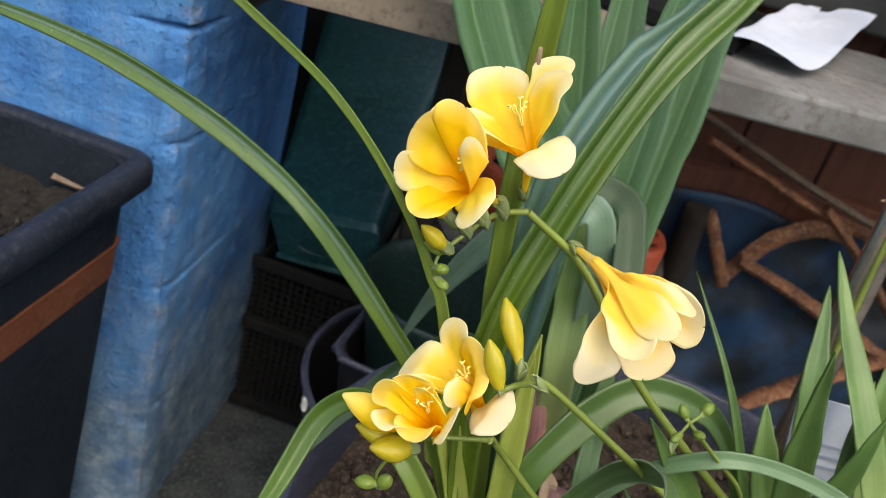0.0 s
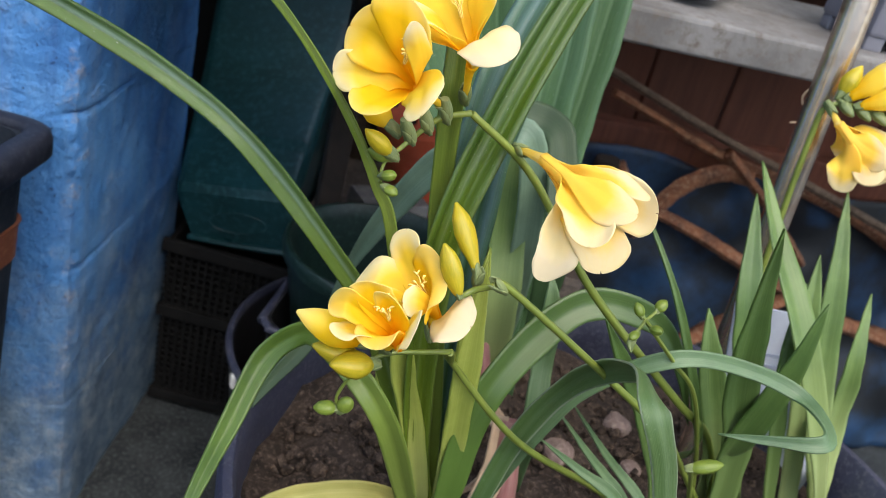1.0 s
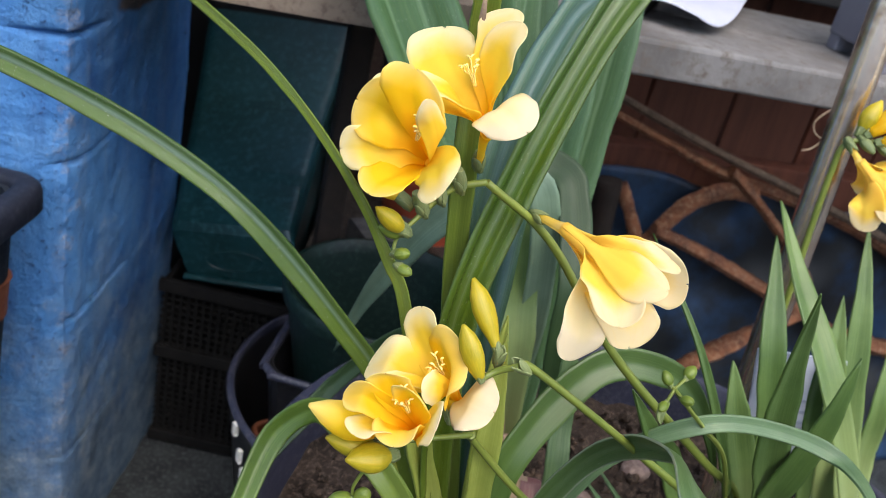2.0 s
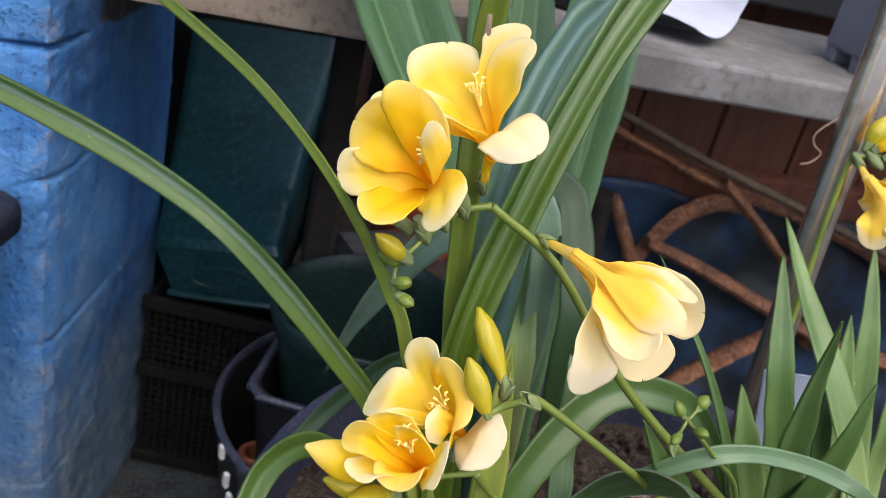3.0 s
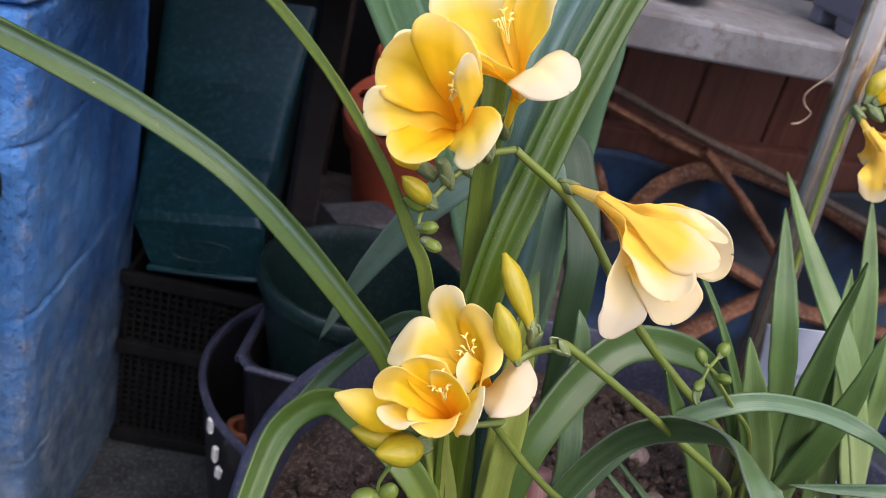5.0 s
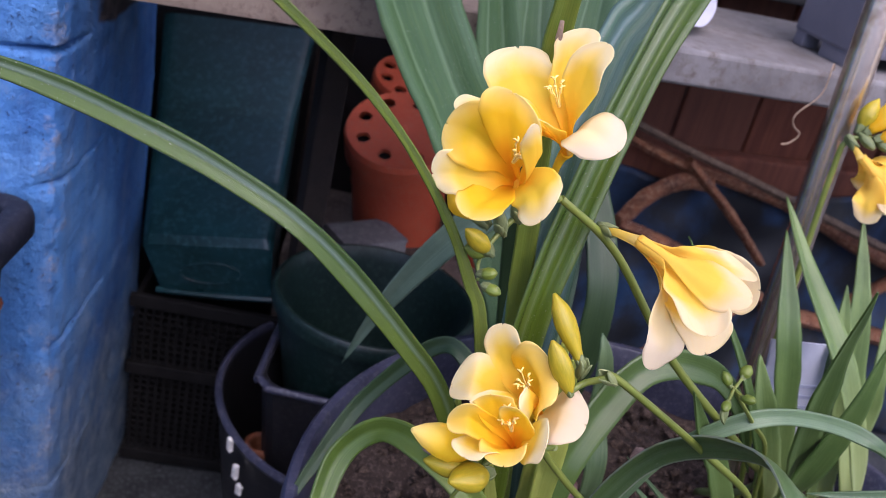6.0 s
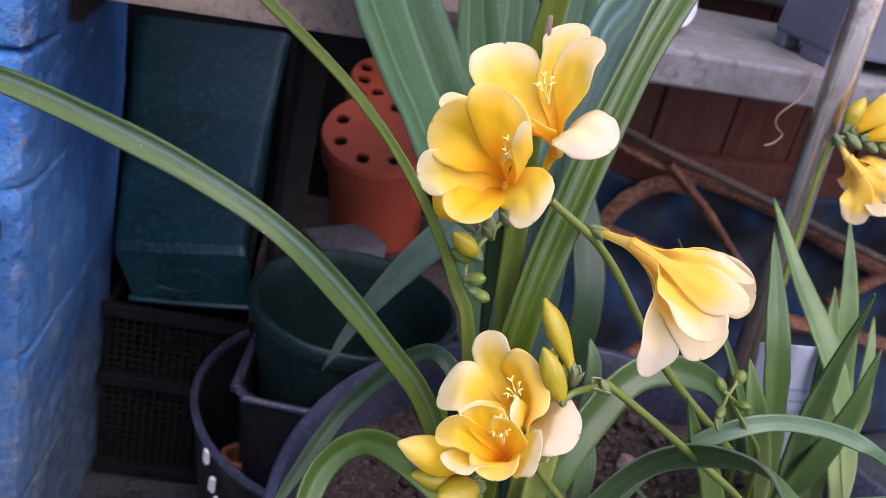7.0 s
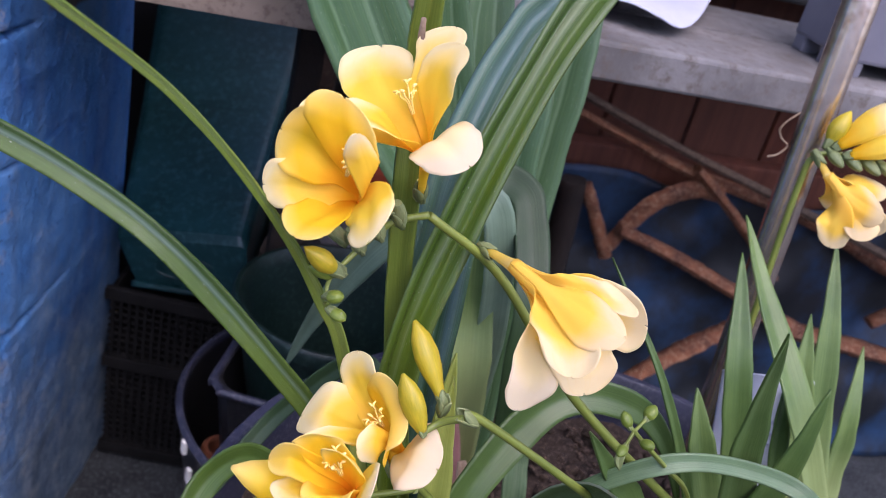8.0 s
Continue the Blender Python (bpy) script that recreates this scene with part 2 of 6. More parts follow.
M_GREENPOT = speckled("green_plastic", (0.002, 0.010, 0.008), (0.005, 0.019, 0.016), 18.0, 0.45, (0.022, 0.045, 0.04), 220.0, 0.0004)
M_TEAL = speckled("teal_plastic", (0.0028, 0.017, 0.018), (0.009, 0.052, 0.066), 6.0, 0.30, (0.026, 0.08, 0.09), 150.0, 0.0004)
M_TERRA = speckled("terracotta_plastic", (0.46, 0.072, 0.030), (0.57, 0.105, 0.045), 16.0, 0.5, (0.45, 0.13, 0.07), 300.0, 0.0003)
M_SOIL = speckled("potting_soil", (0.014, 0.010, 0.008), (0.048, 0.034, 0.026), 60.0, 0.95, (0.12, 0.085, 0.065), 330.0, 0.003, 0.2)
M_DAMPSOIL = speckled("damp_soil", (0.005, 0.004, 0.0035), (0.013, 0.010, 0.008), 80.0, 0.85, (0.05, 0.038, 0.03), 260.0, 0.003, 0.3)
M_CLOD = speckled("soil_clod", (0.018, 0.013, 0.010), (0.075, 0.052, 0.038), 90.0, 0.95, (0.16, 0.11, 0.08), 500.0, 0.002, 0.2)
M_FLOOR = speckled("stained_concrete", (0.009, 0.013, 0.016), (0.042, 0.049, 0.053), 26.0, 0.8, (0.10, 0.11, 0.115), 240.0, 0.003)
M_BOARD = speckled("weathered_board", (0.115, 0.108, 0.104), (0.225, 0.215, 0.208), 14.0, 0.8, (0.115, 0.095, 0.078), 120.0, 0.0015)
M_TANWOOD = speckled("tan_timber", (0.15, 0.115, 0.085), (0.22, 0.175, 0.135), 12.0, 0.85, (0.11, 0.08, 0.06), 150.0, 0.0015)
M_PAPER = speckled("white_paper", (0.44, 0.46, 0.56), (0.53, 0.54, 0.63), 20.0, 0.75, None, 300.0, 0.0006)
M_GREYBOX = speckled("grey_plastic", (0.13, 0.13, 0.16), (0.17, 0.17, 0.20), 12.0, 0.5, None, 300.0, 0.0004)
M_TROUGH = speckled("dusty_black_plastic", (0.008, 0.011, 0.016), (0.016, 0.021, 0.030), 14.0, 0.7, (0.022, 0.025, 0.032), 240.0, 0.0004, 0.10)
M_RIM = speckled("scuffed_blue_black_plastic", (0.020, 0.023, 0.042), (0.040, 0.046, 0.078), 30.0, 0.4, (0.11, 0.11, 0.14), 200.0, 0.0004)
M_BAND = speckled("rust_brown_plastic", (0.095, 0.028, 0.012), (0.155, 0.050, 0.022), 20.0, 0.6, (0.20, 0.085, 0.045), 200.0, 0.0006)
M_CRATE = speckled("black_crate_plastic", (0.006, 0.0062, 0.0065), (0.013, 0.0128, 0.013), 20.0, 0.85, None, 200.0, 0.0004, 0.1)
M_TRIM = speckled("dull_blue_black_plastic", (0.007, 0.009, 0.016), (0.016, 0.019, 0.031), 30.0, 0.55, (0.034, 0.036, 0.048), 200.0, 0.0004, 0.22)
M_BARK = speckled("dry_bark", (0.13, 0.09, 0.062), (0.25, 0.18, 0.125), 60.0, 0.9, (0.12, 0.08, 0.05), 220.0, 0.002)
M_STONE = speckled("pinkish_stone", (0.14, 0.095, 0.08), (0.27, 0.19, 0.16), 80.0, 0.85, (0.32, 0.24, 0.2), 300.0, 0.001)
M_DARK = speckled("shade_black", (0.016, 0.016, 0.018), (0.034, 0.032, 0.032), 8.0, 0.7, None, 100.0, 0.001)
M_RUST = speckled("rusty_iron", (0.085, 0.030, 0.016), (0.27, 0.105, 0.048), 38.0, 0.85, (0.36, 0.22, 0.13), 220.0, 0.003)
M_TWIG = speckled("dry_stick", (0.07, 0.045, 0.03), (0.15, 0.10, 0.068), 60.0, 0.85, (0.22, 0.16, 0.11), 300.0, 0.002)
M_DARKWOOD = speckled("dark_damp_wood", (0.012, 0.008, 0.006), (0.028, 0.019, 0.014), 25.0, 0.9, (0.022, 0.015, 0.011), 200.0, 0.002)
M_OLDWOOD = speckled("old_brown_wood", (0.022, 0.013, 0.010), (0.060, 0.036, 0.027), 22.0, 0.85, (0.08, 0.055, 0.042), 160.0, 0.002)
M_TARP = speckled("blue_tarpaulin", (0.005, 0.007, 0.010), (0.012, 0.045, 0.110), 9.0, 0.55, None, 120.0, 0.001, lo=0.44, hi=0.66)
M_STAKE = speckled("bronzed_metal", (0.50, 0.39, 0.31), (0.62, 0.51, 0.42), 5.0, 0.22, (0.34, 0.21, 0.13), 60.0, 0.0002, 0.6, 0.9)
M_BRICK = speckled("grey_brown_brick", (0.06, 0.047, 0.04), (0.12, 0.095, 0.08), 30.0, 0.85, (0.17, 0.14, 0.115), 200.0, 0.002)
M_SLABGREY = speckled("grey_slab", (0.10, 0.098, 0.10), (0.17, 0.165, 0.165), 30.0, 0.85, (0.22, 0.21, 0.20), 200.0, 0.002)
M_TAG = speckled("white_plastic_label", (0.40, 0.44, 0.54), (0.52, 0.55, 0.62), 30.0, 0.5, None, 300.0, 0.0002)
M_INK = speckled("faded_ink", (0.27, 0.30, 0.42), (0.36, 0.39, 0.50), 60.0, 0.7)
M_CRUST = speckled("white_droppings", (0.62, 0.62, 0.58), (0.75, 0.75, 0.72), 120.0, 0.8)
M_PURPLE = speckled("purple_petal", (0.22, 0.08, 0.42), (0.40, 0.2, 0.6), 150.0, 0.6)


def blue_paint():
    """Chalky blue masonry paint: pitted, streaked by rain, worn pale on the arris, grimy and bare towards the ground."""
    m, nt, p = mat("blue_masonry_paint", 0.75, 0.0, 0.3)
    geo = nt.nodes.new("ShaderNodeNewGeometry")
    co = geo.outputs["Position"]
    broad = noise_tex(nt, 8.0, 6.0, 0.7, co)
    mid = noise_tex(nt, 34.0, 6.0, 0.75, co)
    fine = noise_tex(nt, 190.0, 4.0, 0.7, co)
    streak = noise_tex(nt, 1.0, 5.0, 0.7, co, (46.0, 46.0, 5.0))
    c = ramp(nt, broad, [(0.32, (0.026, 0.098, 0.29)), (0.5, (0.052, 0.175, 0.42)), (0.68, (0.097, 0.25, 0.51))])
    c = mix(nt, ramp(nt, streak, [(0.50, (0, 0, 0)), (0.72, (0.55, 0.55, 0.55))]), c, (0.13, 0.22, 0.37))
    c = mix(nt, ramp(nt, streak, [(0.28, (0.6, 0.6, 0.6)), (0.44, (0, 0, 0))]), c, (0.020, 0.065, 0.19))
    c = mix(nt, ramp(nt, fine, [(0.62, (0, 0, 0)), (0.68, (0.9, 0.9, 0.9))]), c, (0.012, 0.035, 0.09))
    c = mix(nt, ramp(nt, mid, [(0.56, (0, 0, 0)), (0.70, (0.55, 0.55, 0.55))]), c, (0.16, 0.24, 0.38))
    sep = nt.nodes.new("ShaderNodeSeparateXYZ")
    nt.links.new(co, sep.inputs[0])
    # splashed dirt and bare render on the lowest courses, in patches
    h = node(nt, "ShaderNodeMapRange", From_Min=0.40, From_Max=0.02, To_Min=0.0, To_Max=0.62)
    nt.links.new(sep.outputs[2], h.inputs[0])
    add = nt.nodes.new("ShaderNodeMath")
    nt.links.new(h.outputs[0], add.inputs[0])
    nt.links.new(noise_tex(nt, 15.0, 6.0, 0.75, co), add.inputs[1])
    dirt = ramp(nt, mid, [(0.36, (0.085, 0.12, 0.145)), (0.52, (0.19, 0.25, 0.30)), (0.66, (0.36, 0.41, 0.43))])
    c = mix(nt, ramp(nt, add.outputs[0], [(0.66, (0, 0, 0)), (1.0, (0.72, 0.72, 0.72))]), c, dirt)
    # the arris, rubbed down to grey
    left = node(nt, "ShaderNodeMapRange", From_Min=-0.136, From_Max=-0.170, To_Min=0.0, To_Max=1.0)
    nt.links.new(sep.outputs[0], left.inputs[0])
    back = node(nt, "ShaderNodeMapRange", From_Min=0.643, From_Max=0.677, To_Min=0.0, To_Max=1.0)
    nt.links.new(sep.outputs[1], back.inputs[0])
    away = nt.nodes.new("ShaderNodeMath")
    away.operation = 'MAXIMUM'
    nt.links.new(left.outputs[0], away.inputs[0])
    nt.links.new(back.outputs[0], away.inputs[1])
    worn = nt.nodes.new("ShaderNodeMath")
    worn.operation = 'MULTIPLY_ADD'
    nt.links.new(away.outputs[0], worn.inputs[0])
    worn.inputs[1].default_value = -0.28
    nt.links.new(mid, worn.inputs[2])
    for joint in (0.276, 0.413, 0.507):
        gap = nt.nodes.new("ShaderNodeMath")
        gap.operation = 'COMPARE'
        nt.links.new(sep.outputs[2], gap.inputs[0])
        gap.inputs[1].default_value, gap.inputs[2].default_value = joint + 0.006, 0.012
        more = nt.nodes.new("ShaderNodeMath")
        more.operation = 'MULTIPLY_ADD'
        nt.links.new(gap.outputs[0], more.inputs[0])
        more.inputs[1].default_value = 0.05
        nt.links.new(worn.outputs[0], more.inputs[2])
        worn = more
    rubbed = ramp(nt, fine, [(0.38, (0.07, 0.07, 0.08)), (0.5, (0.21, 0.24, 0.31)), (0.66, (0.34, 0.33, 0.36))])
    c = mix(nt, ramp(nt, worn.outputs[0], [(0.46, (0, 0, 0)), (0.60, (0.8, 0.8, 0.8))]), c, rubbed)
    upper = node(nt, "ShaderNodeMapRange", From_Min=0.500, From_Max=0.512, To_Min=0.0, To_Max=0.3)
    nt.links.new(sep.outputs[2], upper.inputs[0])
    inner = node(nt, "ShaderNodeMapRange", From_Min=0.700, From_Max=0.745, To_Min=0.0, To_Max=0.3)
    nt.links.new(sep.outputs[1], inner.inputs[0])
    bare = nt.nodes.new("ShaderNodeMath")
    nt.links.new(upper.outputs[0], bare.inputs[0])
    nt.links.new(inner.outputs[0], bare.inputs[1])
    endways = node(nt, "ShaderNodeMapRange", From_Min=-0.145, From_Max=-0.130, To_Min=0.0, To_Max=0.4)
    nt.links.new(sep.outputs[0], endways.inputs[0])
    both = nt.nodes.new("ShaderNodeMath")
    nt.links.new(bare.outputs[0], both.inputs[0])
    nt.links.new(endways.outputs[0], both.inputs[1])
    fray = nt.nodes.new("ShaderNodeMath")
    fray.operation = 'MULTIPLY_ADD'
    nt.links.new(mid, fray.inputs[0])
    fray.inputs[1].default_value = 0.25
    nt.links.new(both.outputs[0], fray.inputs[2])
    c = mix(nt, ramp(nt, fray.outputs[0], [(0.88, (0, 0, 0)), (0.97, (0.95, 0.95, 0.95))]), c, ramp(nt, mid, [(0.4, (0.030, 0.022, 0.018)), (0.62, (0.085, 0.065, 0.052))]))
    nt.links.new(c, p.inputs["Base Color"])
    ad = nt.nodes.new("ShaderNodeMath")
    nt.links.new(mid, ad.inputs[0])
    nt.links.new(fine, ad.inputs[1])
    bump(nt, p, ad.outputs[0], 0.8, 0.0036)
    return m


def plank_mat():
    m, nt, p = mat("red_brown_plank", 0.75, 0.0, 0.3)
    g = noise_tex(nt, 1.0, 5.0, 0.7, None, (60.0, 60.0, 5.0))
    oi = nt.nodes.new("ShaderNodeObjectInfo")
    c = ramp(nt, g, [(0.3, (0.07, 0.021, 0.012)), (0.7, (0.185, 0.06, 0.034))])
    c = mix(nt, oi.outputs["Random"], c, mix(nt, 0.5, c, (0.10, 0.05, 0.035)))
    nt.links.new(c, p.inputs["Base Color"])
    bump(nt, p, g, 0.5, 0.002)
    return m


M_BLUE = blue_paint()
M_MORTAR = speckled("grey_mortar", (0.13, 0.15, 0.17), (0.26, 0.27, 0.27), 50.0, 0.9, (0.08, 0.12, 0.2), 260.0, 0.003)
M_PLANK = plank_mat()


# ---- builders ----
def mesh(name, verts, faces, smooth=True, uvs=None):
    me = bpy.data.meshes.new(name)
    me.from_pydata([tuple(v) for v in verts], [], faces)
    if smooth:
        me.polygons.foreach_set("use_smooth", [True] * len(me.polygons))
    if uvs is not None:
        lay = me.uv_layers.new(name="UVMap")
        idx = np.empty(len(me.loops), dtype=np.int32)
        me.loops.foreach_get("vertex_index", idx)
        lay.data.foreach_set("uv", np.asarray(uvs, dtype=np.float32)[idx].ravel())
    me.update()
    return me


def part(name, me, material, parent=None, label=""):
    ob = new(name, me)
    if me.materials:
        me.materials.clear()
    me.materials.append(material)
    if parent is not None:
        ob.parent = parent
        ob.matrix_parent_inverse = parent.matrix_world.inverted()
    if label:
        ob["label"] = label
    return ob


def thing(name, at, label, category, group="", kind=""):
    ob = new(name)
    ob.empty_display_size = 0.02
    ob.location = at
    ob.matrix_world = Matrix.Translation(at)
    return tagged(ob, label, category, group, kind)


def curve(ctrl, n):
    """Catmull-Rom through the points, n samples."""
    p = np.asarray(ctrl, float)
    q = np.vstack([2 * p[0] - p[1], p, 2 * p[-1] - p[-2]])
    out = []
    for s in np.linspace(0, len(p) - 1, n):
        i = min(int(s), len(p) - 2)
        f = s - i
        a, b, c, d = q[i:i + 4]
        out.append(0.5 * (2 * b + (c - a) * f + (2 * a - 5 * b + 4 * c - d) * f * f + (3 * b - a - 3 * c + d) * f ** 3))
    return np.array(out)


def unit(v):
    return v / (np.linalg.norm(v, axis=-1, keepdims=True) + 1e-12)


def sheet(name, grid, thick):
    """A closed skin of even thickness round a grid of points; UV u along the rows, v across."""
    g = np.asarray(grid, float)
    nu, nv = g.shape[:2]
    du, dv = np.gradient(g, axis=0), np.gradient(g, axis=1)
    nrm = unit(np.cross(du, dv))
    top, low = g + nrm * thick / 2, g - nrm * thick / 2
    verts = np.concatenate([top.reshape(-1, 3), low.reshape(-1, 3)])
    k = nu * nv
    faces = []
    for i in range(nu - 1):
        for j in range(nv - 1):
            a, b, c, d = i * nv + j, i * nv + j + 1, (i + 1) * nv + j + 1, (i + 1) * nv + j
            faces += [(a, d, c, b), (k + a, k + b, k + c, k + d)]
    for i in range(nu - 1):
        for j, flip in ((0, 0), (nv - 1, 1)):
            a, b = i * nv + j, (i + 1) * nv + j
            faces.append((a, k + a, k + b, b) if not flip else (a, b, k + b, k + a))
    for j in range(nv - 1):
        for i, flip in ((0, 1), (nu - 1, 0)):
            a, b = i * nv + j, i * nv + j + 1
            faces.append((a, k + a, k + b, b) if not flip else (a, b, k + b, k + a))
    u, v = np.meshgrid(np.linspace(0, 1, nu), np.linspace(0, 1, nv), indexing="ij")
    uv = np.stack([u.ravel(), v.ravel()], -1)
    me = mesh(name, verts, faces, True, np.concatenate([uv, uv]))
    skin = 2 * (nu - 1) * (nv - 1)
    me.polygons.foreach_set("use_smooth", [i < skin for i in range(len(faces))])
    return me


FACING = np.array((-0.10, -0.80, 0.60))


def leaf(parent, ctrl, width, material, roll=0.0, keel=0.22, base=0.6, taper=0.45, n=34, label="", thick=0.0009, wave=0.03, blunt=0.0, name="leaf", pleat=0.0):
    """A strap leaf from base to tip: ribbon with a keel along its midrib, widest past the base, tapering to the tip."""
    c = curve(ctrl, n)
    t = unit(np.gradient(c, axis=0))
    s = unit(np.cross(t, FACING))
    for i in range(1, n):
        if s[i] @ s[i - 1] < 0:
            s[i] = -s[i]
    for _ in range(3):
        s[1:-1] = unit(s[:-2] + 2 * s[1:-1] + s[2:])
    up = unit(np.cross(s, t))
    q = np.linspace(0, 1, n)
    a = math.radians(roll)
    s2, up2 = s * math.cos(a) + up * math.sin(a), up * math.cos(a) - s * math.sin(a)
    w = width * (base + (1 - base) * np.minimum(1, q / (0.3 if base <= 1 else 0.45))) * np.clip((1 - q) / taper, blunt, 1) ** 0.75
    w = np.maximum(w, 0.0004)
    v = np.linspace(-1, 1, 17 if pleat else 9)
    rng = np.random.RandomState(int(abs(c[0, 0] * 7919 + c[-1, 2] * 104729) * 1000) % 100000)
    ph = rng.rand(4) * 6.28
    ripple = 1 + 0.035 * np.sin(q * 31 + ph[0]) + 0.025 * np.sin(q * 57 + ph[1])
    edge = wave * width * np.sin(q * 19 + ph[2])
    grid = c[:, None] + s2[:, None] * (v[None, :, None] * (w * ripple)[:, None, None] / 2)
    lift = (np.abs(v)[None] ** 1.1) * keel * w[:, None] + edge[:, None] * np.maximum(v, 0)[None] ** 2 * (w / width)[:, None]
    if pleat:
        lift = lift + pleat * w[:, None] * np.cos(2.5 * np.pi * v)[None]
    grid = grid + up2[:, None] * lift[..., None]
    return part(name, sheet(name, grid, thick), material, parent, label)


def tube(name, ctrl, radii, material, parent=None, label="", n=24, sides=10, flat=1.0, lump=0.0):
    c = curve(ctrl, n)
    t = unit(np.gradient(c, axis=0))
    ref = np.array((0.3, 0.9, 0.2)) if abs(t[0] @ np.array((0.0, 0.0, 1.0))) > 0.8 else np.array((0.0, 0.0, 1.0))
    x = unit(np.cross(t, ref))
    for i in range(1, n):
        if x[i] @ x[i - 1] < 0:
            x[i] = -x[i]
    y = unit(np.cross(t, x))
    r = np.interp(np.linspace(0, 1, n), np.linspace(0, 1, len(radii)), radii)
    if lump:
        rng = np.random.RandomState(int(abs(c[0, 0]) * 1e5) % 99991)
        r = r * (1 + lump * (rng.rand(n) - 0.5))
    verts, faces, uvs = [], [], []
    for i in range(n):
        for j in range(sides + 1):
            a = 2 * math.pi * j / sides
            verts.append(c[i] + r[i] * (x[i] * math.cos(a) + y[i] * math.sin(a) * flat))
            uvs.append((i / (n - 1), j / sides))
    k = sides + 1
    for i in range(n - 1):
        for j in range(sides):
            faces.append((i * k + j, i * k + j + 1, (i + 1) * k + j + 1, (i + 1) * k + j))
    faces.append(tuple(range(sides - 1, -1, -1)))
    faces.append(tuple((n - 1) * k + j for j in range(sides)))
    me = mesh(name, verts, faces, True, uvs)
    me.polygons.foreach_set("use_smooth", [i < len(faces) - 2 for i in range(len(faces))])
    return part(name, me, material, parent, label)


def lathe(name, profile, material, parent=None, label="", seg=56, at=(0, 0, 0), oval=1.0, wob=0.0, smooth=True):
    """A turned shape from (radius, height) pairs, closed if the first and last radius are 0."""
    verts, faces = [], []
    k = len(profile)
    for j in range(seg):
        a = 2 * math.pi * j / seg
        f = 1 + wob * math.sin(3 * a + 1)
        for r, h in profile:
            verts.append((at[0] + r * f * math.cos(a), at[1] + r * f * oval * math.sin(a), at[2] + h))
    for j in range(seg):
        b = (j + 1) % seg
        for i in range(k - 1):
            faces.append((j * k + i, b * k + i, b * k + i + 1, j * k + i + 1))
    me = mesh(name, verts, faces, smooth)
    ob = part(name, me, material, parent, label)
    bm = bmesh.new()
    bm.from_mesh(me)
    bmesh.ops.remove_doubles(bm, verts=bm.verts, dist=1e-5)
    bmesh.ops.recalc_face_normals(bm, faces=bm.faces)
    for e in bm.edges:
        if len(e.link_faces) == 2 and e.calc_face_angle(0) > radians(40):
            e.smooth = False
    bm.to_mesh(me)
    bm.free()
    return ob


def box_mesh(name, size, bevel=0.004, jitter=0.0, seed=0, seg=2):
    bm = bmesh.new()
    bmesh.ops.create_cube(bm, size=1.0)
    for v in bm.verts:
        v.co = Vector((v.co.x * size[0], v.co.y * size[1], v.co.z * size[2]))
    if bevel:
        bmesh.ops.bevel(bm, geom=bm.edges[:], offset=bevel, segments=seg, affect='EDGES', profile=0.6)
    if jitter:
        rng = random.Random(seed)
        for v in bm.verts:
            v.co += Vector([(rng.random() - 0.5) * jitter for _ in range(3)])
    me = bpy.data.meshes.new(name)
    bm.to_mesh(me)
    bm.free()
    return me


def slab(name, size, at, material, parent=None, label="", bevel=0.004, turn=(0, 0, 0), jitter=0.0, seed=0):
    ob = part(name, box_mesh(name, size, bevel, jitter, seed), material, None, label)
    m = pose(*at, *turn)
    ob.matrix_world = m
    if parent is not None:
        ob.parent = parent
        ob.matrix_parent_inverse = parent.matrix_world.inverted()
    return ob


def tray(name, length, width, height, wall, material, parent, flare=0.85, rim=0.012, label=""):
    """An open plastic planter box: flared sides, rolled rim, hollow inside. Local origin at the floor's middle, x along the length."""
    rings = [(flare, 0.0), (1.0, height - rim), (1.0 + 2 * rim / width, height - rim), (1.0 + 2 * rim / width, height),
             (1.0 - 2 * wall / width, height), (flare - 2 * wall / width, wall)]
    verts, faces = [], []
    corner = []
    for cx, cy, a0 in ((1, 1, 0), (-1, 1, 90), (-1, -1, 180), (1, -1, 270)):
        for k in range(5):
            corner.append((cx, cy, math.radians(a0 + 22.5 * k)))
    r = width * 0.13
    for f, h in rings:
        hx, hy = length / 2 + width / 2 * (f - 1), width / 2 * f
        for cx, cy, a in corner:
            verts.append((cx * (hx - r) + r * math.cos(a), cy * (hy - r) + r * math.sin(a), h))
    k = len(corner)
    for i in range(len(rings) - 1):
        for j in range(k):
            b = (j + 1) % k
            faces.append((i * k + j, i * k + b, (i + 1) * k + b, (i + 1) * k + j))
    faces.append(tuple(range(k - 1, -1, -1)))
    faces.append(tuple((len(rings) - 1) * k + j for j in range(k)))
    me = mesh(name, verts, faces, False)
    return part(name, me, material, parent, label)


# ---- structure: ground, block wall, fence, dark backing ----
def grid_mesh(name, x0, x1, y0, y1, nx, ny, height):
    xs, ys = np.linspace(x0, x1, nx), np.linspace(y0, y1, ny)
    verts = [(x, y, height(x, y)) for x in xs for y in ys]
    faces = [(i * ny + j, (i + 1) * ny + j, (i + 1) * ny + j + 1, i * ny + j + 1) for i in range(nx - 1) for j in range(ny - 1)]
    return mesh(name, verts, faces)


ground = part("ground", grid_mesh("ground", -40, 40, -40, 40, 9, 9, lambda x, y: 0.0), M_FLOOR)
tagged(ground, "stained grey concrete yard floor under the pots", "floor", kind="structure")

